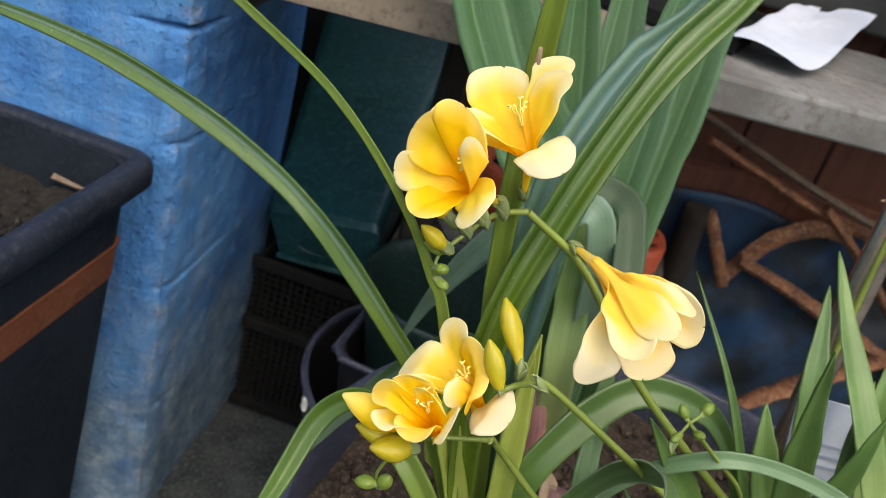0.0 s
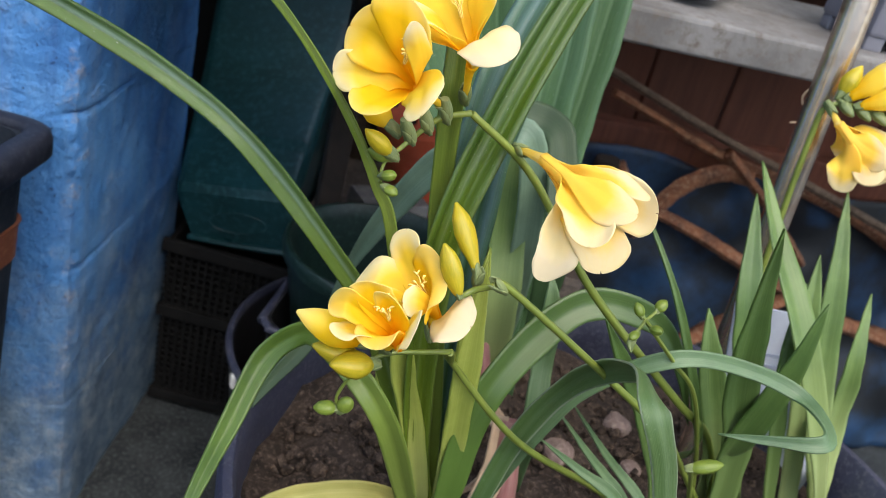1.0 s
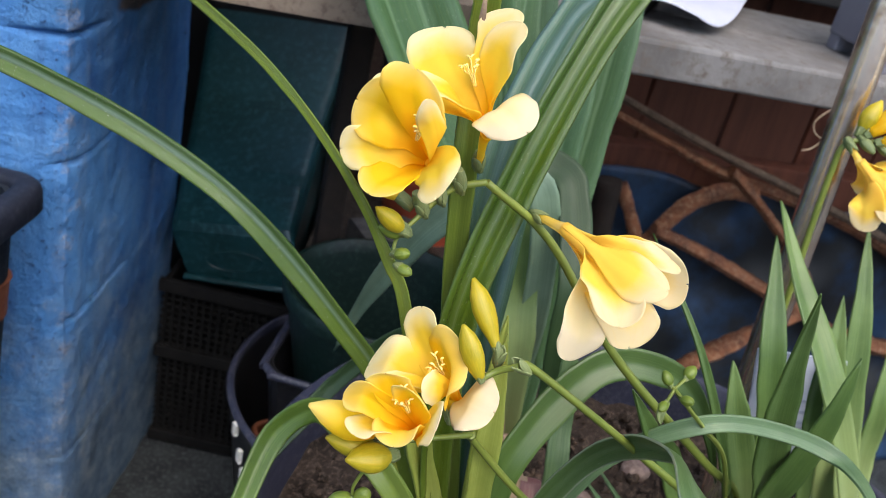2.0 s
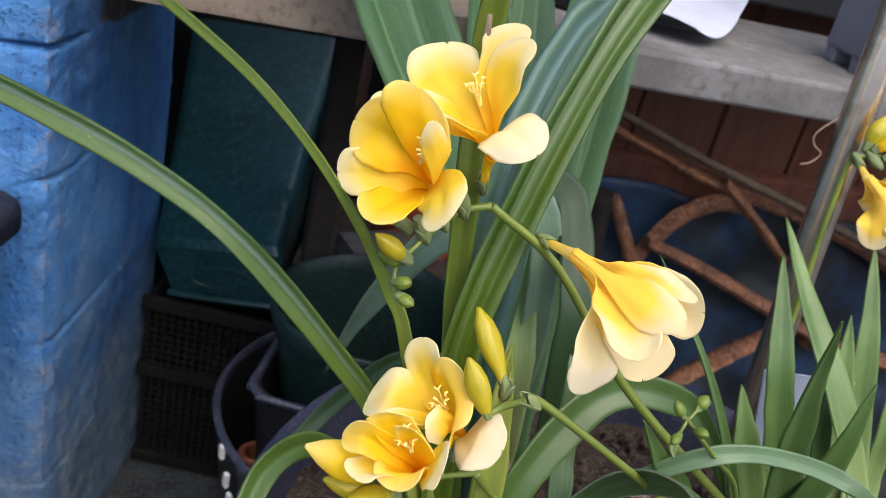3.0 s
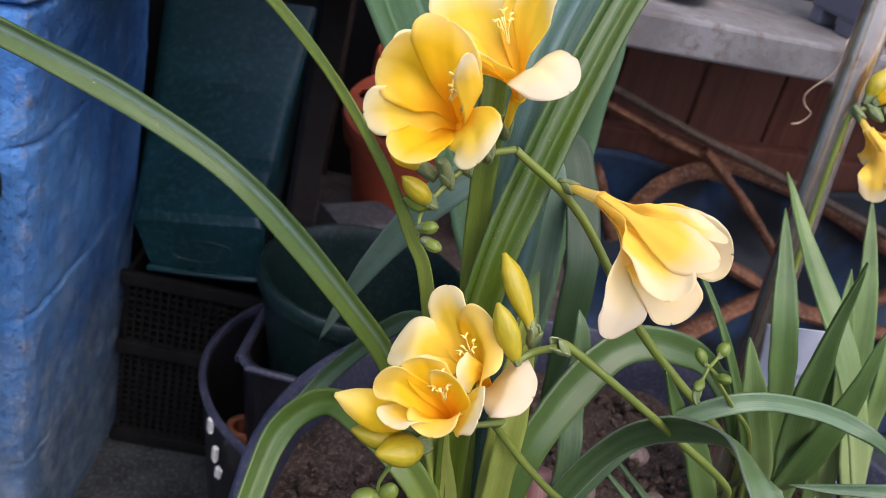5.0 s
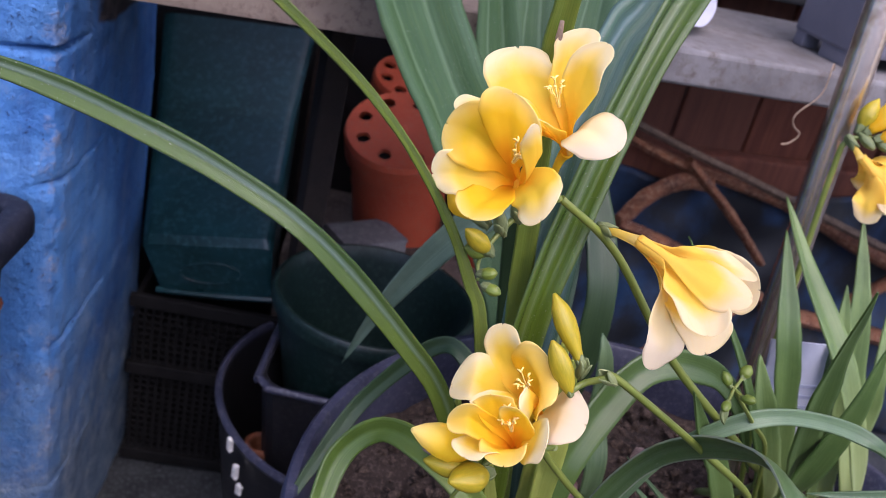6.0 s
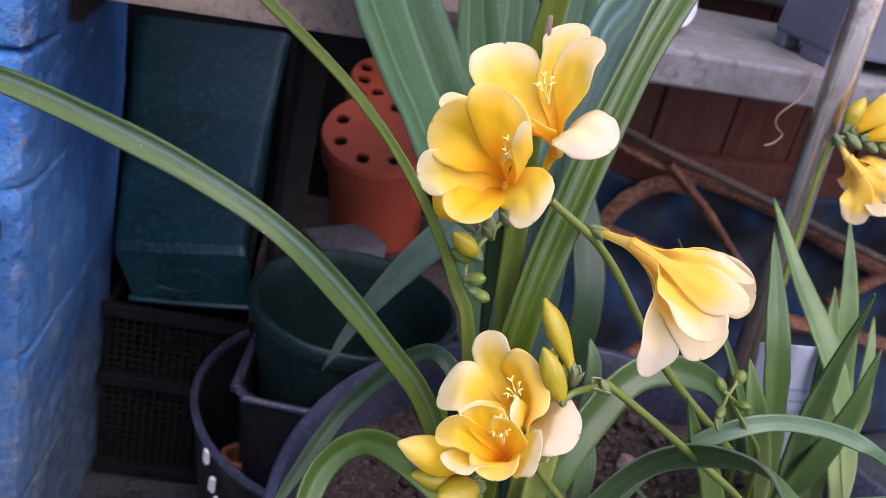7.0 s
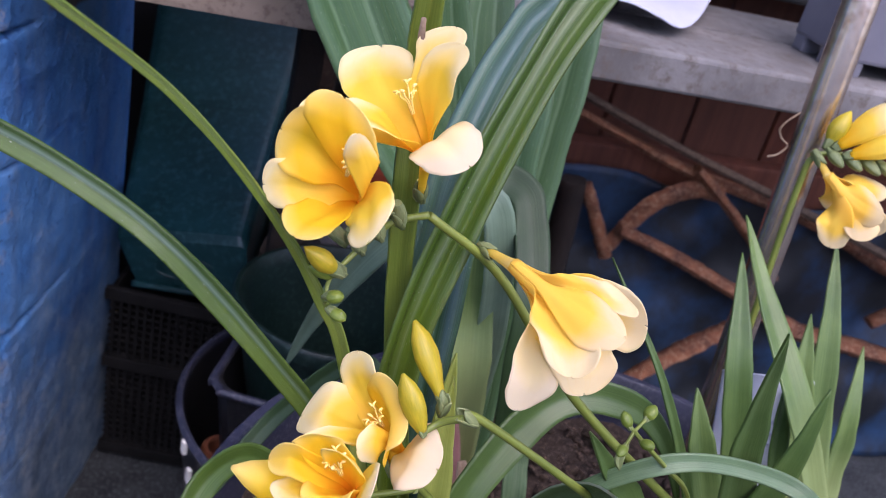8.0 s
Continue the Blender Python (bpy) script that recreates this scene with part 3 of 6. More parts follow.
# Painted block wall: its end corner stands nearest, one face looks out, the wall's end runs back at a slant.
COURSES, CORNER = (-0.004, 0.139, 0.276, 0.413, 0.507, 0.644, 0.781, 0.918, 1.055, 1.192), (-0.136, 0.643)
wall_block = thing("wall_block", (CORNER[0], CORNER[1], 0), "chipped blue painted concrete block wall with a worn corner", "wall", kind="structure")


def block_mesh(name, length, height, depth, skew, foot):
    """A rough painted block with a rounded, chipped arris; x along the front, origin at its front right foot; the right end follows the slanting return."""
    lip = [0, 0.0011, 0.0023, 0.0036, 0.0055, 0.0085]
    levels = lip + list(np.linspace(0.012, height - 0.012, 30)) + [height - q for q in lip[::-1]]
    nz = len(levels) - 1
    off = Vector((7.3, 2.1, 11.7 + foot))
    run = length + depth * math.hypot(1, skew)
    stops = np.concatenate([np.linspace(0, length - 0.03, 40), length + np.linspace(-0.027, 0.027, 23), np.linspace(length + 0.03, run, 50)])
    nx = len(stops) - 1
    verts, faces = [], []
    for i in range(nx + 1):
        s = float(stops[i])
        for k in range(nz + 1):
            z = float(levels[k])
            if s < length:
                p = Vector((s - length, 0, z))
            else:
                d = (s - length) / math.hypot(1, skew)
                p = Vector((skew * d, d, z))
            # the surface normal swings round the arris
            w = min(1.0, max(0.0, (s - length) / 0.036 + 0.5))
            w = w * w * (3 - 2 * w)
            nrm = (Vector((0, -1, 0)) * (1 - w) + Vector((1, -skew, 0)).normalized() * w).normalized()
            e = min(z, height - z)
            edge, near = max(0.0, 1 - e / 0.0042), max(0.0, 1 - e / 0.020)
            corner = max(0.0, 1 - abs(s - length) / 0.018)
            rough = noise.noise((p + off) * 55) * 0.0013 + noise.noise((p + off) * 150) * 0.0009
            pit = max(0.0, noise.noise((p + off) * 60) - 0.15) * 0.006 * corner + max(0.0, noise.noise((p + off) * 44) + 0.1) * 0.006 * corner * near
            reach = max(0.0, 1 - abs(s - length) / (0.050 if s < length else 0.13))
            crack = max(0.0, noise.noise((p + off) * 22) + 0.40) * min(1.0, 1.6 * reach)
            p += nrm * (rough + noise.noise((p + off) * 14) * 0.0022 - 0.0095 * edge ** 1.5 * crack - pit - 0.0042 * corner ** 1.6)
            verts.append(p)
    n = nz + 1
    for i in range(nx):
        for k in range(nz):
            faces.append((i * n + k, (i + 1) * n + k, (i + 1) * n + k + 1, i * n + k + 1))
    # caps with edges of their own, so that the faces shade smoothly from block to block
    for k in (0, nz):
        o = len(verts)
        verts += [verts[i * n + k].copy() for i in range(nx + 1)] + [Vector((-length, depth, height if k else 0.0))]
        ring = list(range(o, len(verts)))
        faces.append(tuple(ring if k else ring[::-1]))
    o = len(verts)
    verts += [Vector((-length, 0, 0)), Vector((-length, 0, height)), Vector((-length, depth, height)), Vector((-length, depth, 0)), verts[nx * n].copy(), verts[nx * n + nz].copy()]
    faces += [(o, o + 1, o + 2, o + 3), (o + 3, o + 2, o + 5, o + 4)]
    me = mesh(name, verts, faces)
    me.polygons.foreach_set("use_smooth", [i < nx * nz for i in range(len(faces))])
    return me


SKEW, DEEP = 0.206, 0.247
for row in range(9):
    z0, tall_by = COURSES[row], COURSES[row + 1] - COURSES[row]
    ln = 0.43 if row % 2 else 0.21
    x = CORNER[0]
    b = part("block", block_mesh("block", ln, tall_by + 0.0002, DEEP, SKEW, z0), M_BLUE)
    b.matrix_world = Matrix.Translation((x, CORNER[1], z0))
    b.parent = wall_block
    b.matrix_parent_inverse = wall_block.matrix_world.inverted()
    x -= ln + 0.003
    for c in range(3):
        slab("block", (0.43, DEEP, tall_by + 0.0002), (x - 0.2135, CORNER[1] + DEEP / 2, z0 + tall_by / 2), M_BLUE, wall_block, "", 0.0004)
        x -= 0.433
core = [(-1.7, 0.664), (-0.160, 0.664), (-0.112, 0.880), (-1.7, 0.880)]
bm = bmesh.new()
lo = [bm.verts.new((x, y, 0.0)) for x, y in core]
hi = [bm.verts.new((x, y, 1.19)) for x, y in core]
bm.faces.new(lo[::-1])
bm.faces.new(hi)
for i in range(len(core)):
    j = (i + 1) % len(core)
    bm.faces.new((lo[i], lo[j], hi[j], hi[i]))
me = bpy.data.meshes.new("mortar")
bm.to_mesh(me)
bm.free()
part("mortar", me, M_MORTAR, wall_block, "grey weathered mortar")

# Fence of upright red-brown planks behind, with a dark rail.
FENCE_Y = 1.005
wall_fence = thing("wall_fence", (0.6, FENCE_Y, 0), "dark red-brown plank fence below the shelf", "fence", kind="structure")
for i in range(22):
    x = 0.272 + i * 0.1085
    slab("plank", (0.105, 0.018, 1.9), (x, FENCE_Y + 0.009 + 0.002 * (i % 3), 0.95), M_PLANK, wall_fence, "", 0.003, (0, 0, 0), 0.0015, i)
slab("rail", (2.3, 0.03, 0.075), (1.37, FENCE_Y - 0.016, 0.345), M_PLANK, wall_fence, "dark horizontal rail", 0.004)
# Black panels added to keep the gaps dark and block sky light.
void = slab("dark_gap_panel", (0.75, 0.02, 1.2), (0.05, 1.13, 0.6), M_DARK, None, "", 0.003)
tagged(void, "made-up black panel keeping the gap beside the fence dark", "sheeting", kind="structure")
void_side = slab("sky_blocker", (0.02, 0.25, 1.2), (-0.315, 1.005, 0.6), M_DARK, None, "", 0.003)
tagged(void_side, "made-up black panel blocking sky light behind the wall", "sheeting", kind="structure")
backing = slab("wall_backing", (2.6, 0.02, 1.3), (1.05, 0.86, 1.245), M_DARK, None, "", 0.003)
tagged(backing, "black panel added to keep the space behind the shelf dark", "sheeting", kind="structure")
# Invented wall behind the camera, only there to close the yard for reflections.
far = slab("unseen_wall", (9.0, 0.2, 1.4), (0, -4.0, 0.7), M_MORTAR, None, "", 0.01)
tagged(far, "unseen plain grey wall added across the yard", "wall", kind="structure")

# ---- shelf and what lies on it ----
shelf = thing("shelf", (0.6, 0.7, 0.573), "weathered grey wooden shelf board on uprights", "shelf")
slab("board", (0.275, 0.105, 0.026), (0.0325, 0.6535, 0.572), M_TANWOOD, shelf, "tan unbleached board end", 0.003, (0, 0, 0), 0.001, 7)
slab("board", (1.223, 0.105, 0.026), (0.7835, 0.6535, 0.572), M_BOARD, shelf, "", 0.003, (0, 0, 0), 0.001, 3)
slab("board", (1.5, 0.105, 0.024), (0.645, 0.767, 0.572), M_BOARD, shelf, "", 0.003, (0, 0, 0), 0.001, 4)
for x in (0.065, 1.25):
    slab("upright", (0.022, 0.045, 0.560), (x, 0.80, 0.280), M_DARKWOOD, shelf, "", 0.003)


def folded_paper():
    """A flat sheet lying askew over the tray's edge, its near corner drooping to the shelf, the far edge torn in steps."""
    nu, nv = 30, 34
    a, b = Vector((0.2430, 0.6560, 0.6010)), Vector((0.3020, 0.6300, 0.5985))
    d, e = Vector((0.3560, 0.8350, 0.6100)), Vector((0.4430, 0.8600, 0.6120))
    g = np.zeros((nu, nv, 3))
    for i in range(nu):
        for j in range(nv):
            u, v = i / (nu - 1), j / (nv - 1)
            # round off the drooping corner
            ca, cb = max(0.0, (u - 0.62) / 0.38), max(0.0, (0.30 - v) / 0.30)
            far = math.hypot(ca, cb)
            if far > 1:
                u, v = 0.62 + 0.38 * ca / far, 0.30 - 0.30 * cb / far
            torn = v * (1 - 0.10 * (0.28 < u < 0.46) - 0.05 * (u < 0.12))
            p = (a * (1 - u) + b * u) * (1 - torn) + (d * (1 - u) + e * u) * torn
            p.z += 0.0015 * math.sin(6 * u + 3 * v) + 0.0012 * math.sin(17 * v + 4 * u)
            curl = max(0.0, u - 0.66) / 0.34 * max(0.0, 1 - v / 0.34)
            p += Vector((0.004, -0.002, -0.0105)) * curl ** 1.2
            g[i, j] = p
    return sheet("paper_sheet", g, 0.0006)


paper = part("paper_sheet", folded_paper(), M_PAPER)
tagged(paper, "creased white paper sheet lying over a black tray", "paper")
seed_tray = thing("seed_tray", (0.25, 0.77, 0.585), "shallow black plastic tray under the paper on the shelf", "tray")
slab("base", (0.112, 0.150, 0.004), (0.236, 0.752, 0.5875), M_CRATE, seed_tray, "", 0.001, (0, 0, -28))
for dx, dy, lx, ly in ((0, -0.074, 0.112, 0.003), (0, 0.074, 0.112, 0.003), (-0.055, 0, 0.003, 0.150), (0.055, 0, 0.003, 0.150)):
    q = pose(0.236, 0.752, 0.5925, 0, 0, -28) @ Vector((dx, dy, 0))
    slab("side", (lx, ly, 0.011), tuple(q), M_CRATE, seed_tray, "", 0.001, (0, 0, -28))
crate_grey = thing("storage_box", (0.50, 0.70, 0.585), "grey plastic storage box with a notched foot on the shelf", "box")
slab("body", (0.20, 0.074, 0.22), (0.525, 0.664, 0.596 + 0.110), M_GREYBOX, crate_grey, "", 0.003)
for x, y, w, d in ((0.434, 0.646, 0.016, 0.034), (0.434, 0.692, 0.016, 0.014), (0.60, 0.664, 0.030, 0.060)):
    slab("foot", (w, d, 0.012), (x, y, 0.591), M_GREYBOX, crate_grey, "", 0.002)
string = tube("dry_tendril", [(0.400, 0.606, 0.5865), (0.391, 0.598, 0.592), (0.3905, 0.597, 0.570), (0.376, 0.597, 0.552), (0.378, 0.597, 0.543), (0.386, 0.597, 0.5375), (0.381, 0.597, 0.530), (0.374, 0.597, 0.5275)], [0.0004, 0.0005, 0.00055, 0.0005, 0.0005], M_DRY, None, "", 44, 6)
tagged(string, "thin dry tendril hanging over the shelf edge", "tendril")

# ---- pots and boxes at the back ----
window_box = thing("window_box", (0.0, 0.86, 0.262), "dark teal green plastic window box, upended and leaning back", "planter")


def leaning_box():
    """Tapered trough upside down: near end face almost upright, its base sloping up and away with one shallow step."""
    rows = [((-0.0090, 0.8250, 0.2230), (0.0515, -0.0145, 0.009)), ((-0.0225, 0.815, 0.283), (0.0585, -0.017, 0.011)), ((-0.0245, 0.8195, 0.2915), (0.0575, -0.017, 0.011)),
            ((-0.020, 0.868, 0.318), (0.061, -0.018, 0.010)), ((-0.0185, 0.876, 0.327), (0.062, -0.018, 0.010)), ((-0.012, 0.945, 0.368), (0.068, -0.020, 0.0095)),
            ((-0.0005, 1.045, 0.4415), (0.0800, -0.025, 0.0085)), ((-0.0005, 1.085, 0.415), (0.0800, -0.025, 0.0085)), ((-0.0005, 1.085, 0.245), (0.0800, -0.025, 0.0085))]
    verts, faces, k = [], [], 33
    for i, (cen, half) in enumerate(rows):
        for j in range(k):
            s = 2 * j / (k - 1) - 1
            drop = 0.004 * abs(s) ** 22 if 0 < i < 7 else 0
            verts.append(Vector(cen) + Vector(half) * s + Vector((0, drop * 0.5, -drop)))
    n = len(rows)
    for i in range(n - 1):
        for j in range(k - 1):
            faces.append((i * k + j, i * k + j + 1, (i + 1) * k + j + 1, (i + 1) * k + j))
    faces.append(tuple([i * k for i in range(n)]))
    faces.append(tuple([i * k + k - 1 for i in range(n - 1, -1, -1)]))
    faces.append(tuple([j for j in range(k - 1, -1, -1)] + [(n - 1) * k + j for j in range(k)]))
    return mesh("body", verts, faces, False)


part("body", leaning_box(), M_TEAL, window_box)
tube("rim", [(-0.066, 0.8385, 0.2175), (-0.0090, 0.8225, 0.2240), (0.048, 0.8065, 0.2330)], [0.0035, 0.0035], M_TEAL, window_box, "rolled rim", 16, 8)
ringpts = [(-0.018 + 0.028 * math.cos(a), 0.8155 - 0.0085 * math.cos(a) - 0.003 * math.sin(a), 0.253 + 0.005 * math.cos(a) + 0.013 * math.sin(a)) for a in np.linspace(0, 2 * math.pi, 28)]
tube("emblem", ringpts, [0.0007, 0.0007], M_TEAL, window_box, "raised oval ring", 60, 6)

timber_board = slab("timber_board", (0.034, 0.020, 0.520), (0.097, 1.000, 0.260), M_OLDWOOD, None, "", 0.003, (0, 0, -10), 0.002, 31)
tagged(timber_board, "dark brown old timber board standing on end beside the window box", "board")
mesh_crate = thing("mesh_crate", (0.03, 0.90, 0), "black plastic mesh crate standing on the floor", "crate")
CR = pose(0.030, 0.812, 0.0, 0, 0, -13)
for i in range(33):
    slab("slat", (0.0026, 0.003, 0.205), tuple(CR @ Vector((-0.115 + i * 0.0080, 0, 0.105))), M_CRATE, mesh_crate, "", 0.0, (0, 0, -13))
for i in range(24):
    slab("slat", (0.27, 0.003, 0.0026), tuple(CR @ Vector((0.015, 0.003, 0.012 + i * 0.0080))), M_CRATE, mesh_crate, "", 0.0, (0, 0, -13))
for z in (0.012, 0.125, 0.206):
    slab("band", (0.275, 0.008, 0.014), tuple(CR @ Vector((0.015, -0.002, z))), M_CRATE, mesh_crate, "", 0.002, (0, 0, -13))
slab("tray", (0.27, 0.22, 0.01), tuple(CR @ Vector((0.015, 0.115, 0.006))), M_CRATE, mesh_crate, "", 0.002, (0, 0, -13))
slab("back", (0.27, 0.006, 0.205), tuple(CR @ Vector((0.015, 0.225, 0.107))), M_CRATE, mesh_crate, "", 0.002, (0, 0, -13))
for sx in (-0.117, 0.147):
    slab("side", (0.006, 0.22, 0.205), tuple(CR @ Vector((sx, 0.115, 0.107))), M_CRATE, mesh_crate, "", 0.002, (0, 0, -13))


def turned_pot(name, at, r, h, wall, material, label, taper=0.75, rim=0.012, lip=0.004, wob=0.0):
    t = thing(name, at, label, "pot")
    foot, w = r * taper, wall
    body = [(0, 0), (foot, 0), (foot + (r - foot) * 0.5, h * 0.5), (r - lip, h - rim), (r - lip - w, h - rim), (foot - w, w), (0, w)]
    b = lathe("body", body, material, t, "", 72, at, wob=wob)
    edge = [(r - lip - w, h - rim), (r, h - rim), (r + 0.0012, h - rim * 0.5), (r, h - 0.0015), (r - 0.0015, h), (r - w, h), (r - w - 0.0015, h - 0.0015), (r - lip - w, h - rim)]
    lathe("rim", edge, M_RIM if material is M_BLACKPOT else material, t, "", 72, at, wob=wob)
    return t, b


pot_green, _ = turned_pot("green_pot", (0.112, 0.685, 0.172), 0.087, 0.15, 0.004, M_GREENPOT, "empty dark green round plastic pot, dusty rim", 0.64, 0.014)
bucket, _ = turned_pot("black_bucket", (0.140, 0.690, 0.0), 0.150, 0.21, 0.004, M_BLACKPOT, "wide black plastic pot with white spots on its rim", 0.8, 0.007, 0.002)
for a, w, q, z in ((203, 0.0042, 1.5, 0.200), (208, 0.004, 1.6, 0.181), (211, 0.0042, 1.1, 0.168)):
    ar = radians(a)
    m = box_mesh("white_spot", (0.004, w * 1.6, 0.009 * q), 0.0018, 0.001, a)
    s = part("white_spot", m, M_CRUST, bucket, "white crusted spot")
    s.matrix_world = pose(0.140 + 0.151 * math.cos(ar), 0.690 + 0.151 * math.sin(ar), z, 0, 0, a)
    s.matrix_parent_inverse = bucket.matrix_world.inverted()
square_pot = thing("square_pot", (0.124, 0.686, 0.03), "black square plastic pot, scuffed bluish rim, holding the green pot", "pot")
SQ = pose(0.1241, 0.6858, 0.03, 0, 0, -18)
sp = tray("body", 0.174, 0.174, 0.232, 0.003, M_BLACKPOT, square_pot, 0.75, 0.003)
sp.matrix_world = SQ
sp.matrix_parent_inverse = square_pot.matrix_world.inverted()
loop = []
for cx, cy, a0 in ((1, 1, 0), (-1, 1, 90), (-1, -1, 180), (1, -1, 270)):
    for k in range(4):
        a = radians(a0 + 30 * k)
        loop.append(tuple(SQ @ Vector((cx * 0.066 + 0.0225 * math.cos(a), cy * 0.066 + 0.0225 * math.sin(a), 0.232))))
tube("rim", loop + loop[:1], [0.0034, 0.0034], M_RIM, square_pot, "scuffed bluish rim", 90, 8)
# clay pot in the band's brown, darker than terracotta to stand for shade
turned_pot("dim_clay_pot", (0.030, 0.655, 0.004), 0.0150, 0.178, 0.004, M_BAND, "slim clay pot standing inside the black bucket, its shade put into the colour", 0.75, 0.012, 0.002)

block_brick = slab("brick", (0.072, 0.050, 0.034), (0.131, 0.833, 0.287), M_SLABGREY, None, "", 0.003, (0, 0, 20), 0.002, 5)
tagged(block_brick, "thin grey rough brick lying below the upturned pots", "brick")
prop_block = slab("concrete_block", (0.30, 0.18, 0.270), (0.215, 0.892, 0.135), M_BRICK, None, "", 0.006, (0, 0, -13), 0.003, 6)
tagged(prop_block, "rough grey concrete block under the brick", "block")


def upturned_pot(name, at, r, h, label, turn=(0, 0, 0), hole_r=0.0068):
    """A nursery pot upside down: drainage holes bored round its base, which shows on top with a deeper collar round it."""
    t = thing(name, at, label, "pot", "upturned terracotta pots")
    rb = r * 0.96
    ring, n_hole = rb * 0.73, 8
    bm = bmesh.new()
    seg = 120
    def loop(rad, z):
        return [bm.verts.new((rad * math.cos(2 * math.pi * k / seg), rad * math.sin(2 * math.pi * k / seg), z)) for k in range(seg)]
    rings = [loop(r * 0.84, 0), loop(r * 0.88, h - 0.036), loop(r * 0.90, h - 0.032), loop(r * 0.985, h - 0.030), loop(r, h - 0.006), loop(rb, h)]
    for a, b in zip(rings, rings[1:]):
        for k in range(seg):
            bm.faces.new((a[k], a[(k + 1) % seg], b[(k + 1) % seg], b[k]))
    top = rings[-1]
    # base plate: cells of a polar grid, those inside a hole left open and given walls
    nr = 44
    grid = [top]
    for i in range(1, nr):
        grid.append(loop(rb * (1 - i / nr), h))
    def in_hole(x, y):
        for q in range(n_hole):
            a = 2 * math.pi * q / n_hole + 0.15
            if (x - ring * math.cos(a)) ** 2 + (y - ring * math.sin(a)) ** 2 < hole_r ** 2:
                return True
        return False
    for i in range(nr - 1):
        for k in range(seg):
            vs = (grid[i][k], grid[i][(k + 1) % seg], grid[i + 1][(k + 1) % seg], grid[i + 1][k])
            c = sum((v.co for v in vs), Vector()) / 4
            if not in_hole(c.x, c.y):
                bm.faces.new(vs)
    res = bmesh.ops.extrude_edge_only(bm, edges=[e for e in bm.edges if len(e.link_faces) == 1 and abs(e.verts[0].co.z - h) < 1e-6 and abs(e.verts[1].co.z - h) < 1e-6])
    for v in res["geom"]:
        if isinstance(v, bmesh.types.BMVert):
            v.co.z -= 0.004
    me = bpy.data.meshes.new("body")
    bm.normal_update()
    bm.to_mesh(me)
    bm.free()
    b = part("body", me, M_TERRA)
    b.matrix_world = pose(*at, *turn)
    b.parent = t
    b.matrix_parent_inverse = t.matrix_world.inverted()
    nub = lathe("nub", [(0, h - 0.002), (0.006, h - 0.002), (0.0055, h + 0.0012), (0.003, h + 0.0022), (0, h + 0.0022)], M_TERRA, t, "moulded nub in the base", 20)
    nub.matrix_world = pose(*at, *turn)
    nub.matrix_parent_inverse = t.matrix_world.inverted()
    # near-black plug, so that the holes look shaded within
    inner = lathe("inside", [(0, 0.006), (r * 0.8, 0.006), (r * 0.82, h - 0.010), (0, h - 0.010)], M_DARK, t, "dark plug standing for the shade inside", 32)
    inner.matrix_world = pose(*at, *turn)
    inner.matrix_parent_inverse = t.matrix_world.inverted()
    return t


upturned_pot("terracotta_pot", (0.184, 0.918, 0.281), 0.0585, 0.135, "orange plastic nursery pot upside down, round holes in its base", (21, -13, 0))
upturned_pot("terracotta_pot", (0.182, 1.010, 0.280), 0.044, 0.158, "second orange nursery pot upside down behind the first", (18, 0, 0))
upturned_pot("terracotta_pot", (0.29, 0.86, 0.26), 0.05, 0.075, "small orange pot upside down behind the leaves")

# Long trough standing beside the blue wall, with its own soil.
trough = thing("trough", (-0.33, 0.55, 0), "black plastic trough of soil with a brown band", "planter")
TX, TY, TA = -0.2733, 0.4204, 76
TR = pose(TX, TY, 0.0, 0, 0, TA)
tb = tray("body", 0.42, 0.135, 0.412, 0.004, M_TROUGH, trough, 0.66, 0.004)
tb.matrix_world = TR
tb.matrix_parent_inverse = trough.matrix_world.inverted()


def rim_ring(name, length, width, ledge, height, material, parent, label=""):
    """A flat moulded rim round an oblong box, open in the middle, edges softened."""
    loops = [(0.0015, 0.0), (0.0, height * 0.10), (0.0, height * 0.62), (0.0012, height * 0.84), (0.004, height * 0.97), (0.007, height), (ledge - 0.003, height), (ledge - 0.0008, height * 0.93), (ledge, height * 0.8), (ledge, 0.0)]
    verts, faces = [], []
    for inset, h in loops:
        r = width * 0.13 - inset * 0.6
        for cx, cy, a0 in ((1, 1, 0), (-1, 1, 90), (-1, -1, 180), (1, -1, 270)):
            for k in range(6):
                a = radians(a0 + 18 * k)
                verts.append((cx * (length / 2 - inset - r) + r * math.cos(a), cy * (width / 2 - inset - r) + r * math.sin(a), h))
    n, k = len(loops), 24
    for i in range(n):
        for j in range(k):
            b, c = (i + 1) % n, (j + 1) % k
            faces.append((i * k + j, i * k + c, b * k + c, b * k + j))
    return part(name, mesh(name, verts, faces, True), material, parent, label)


tr = rim_ring("rim", 0.448, 0.163, 0.017, 0.021, M_TRIM, trough, "scuffed blue-black rim")
tr.matrix_world = pose(TX, TY, 0.397, 0, 0, TA)
tr.matrix_parent_inverse = trough.matrix_world.inverted()
bd = tray("band", 0.4155, 0.1300, 0.030, 0.004, M_BAND, trough, 0.975, 0.0012, "rusty brown band")
bd.matrix_world = pose(TX, TY, 0.318, 0, 0, TA)
bd.matrix_parent_inverse = trough.matrix_world.inverted()


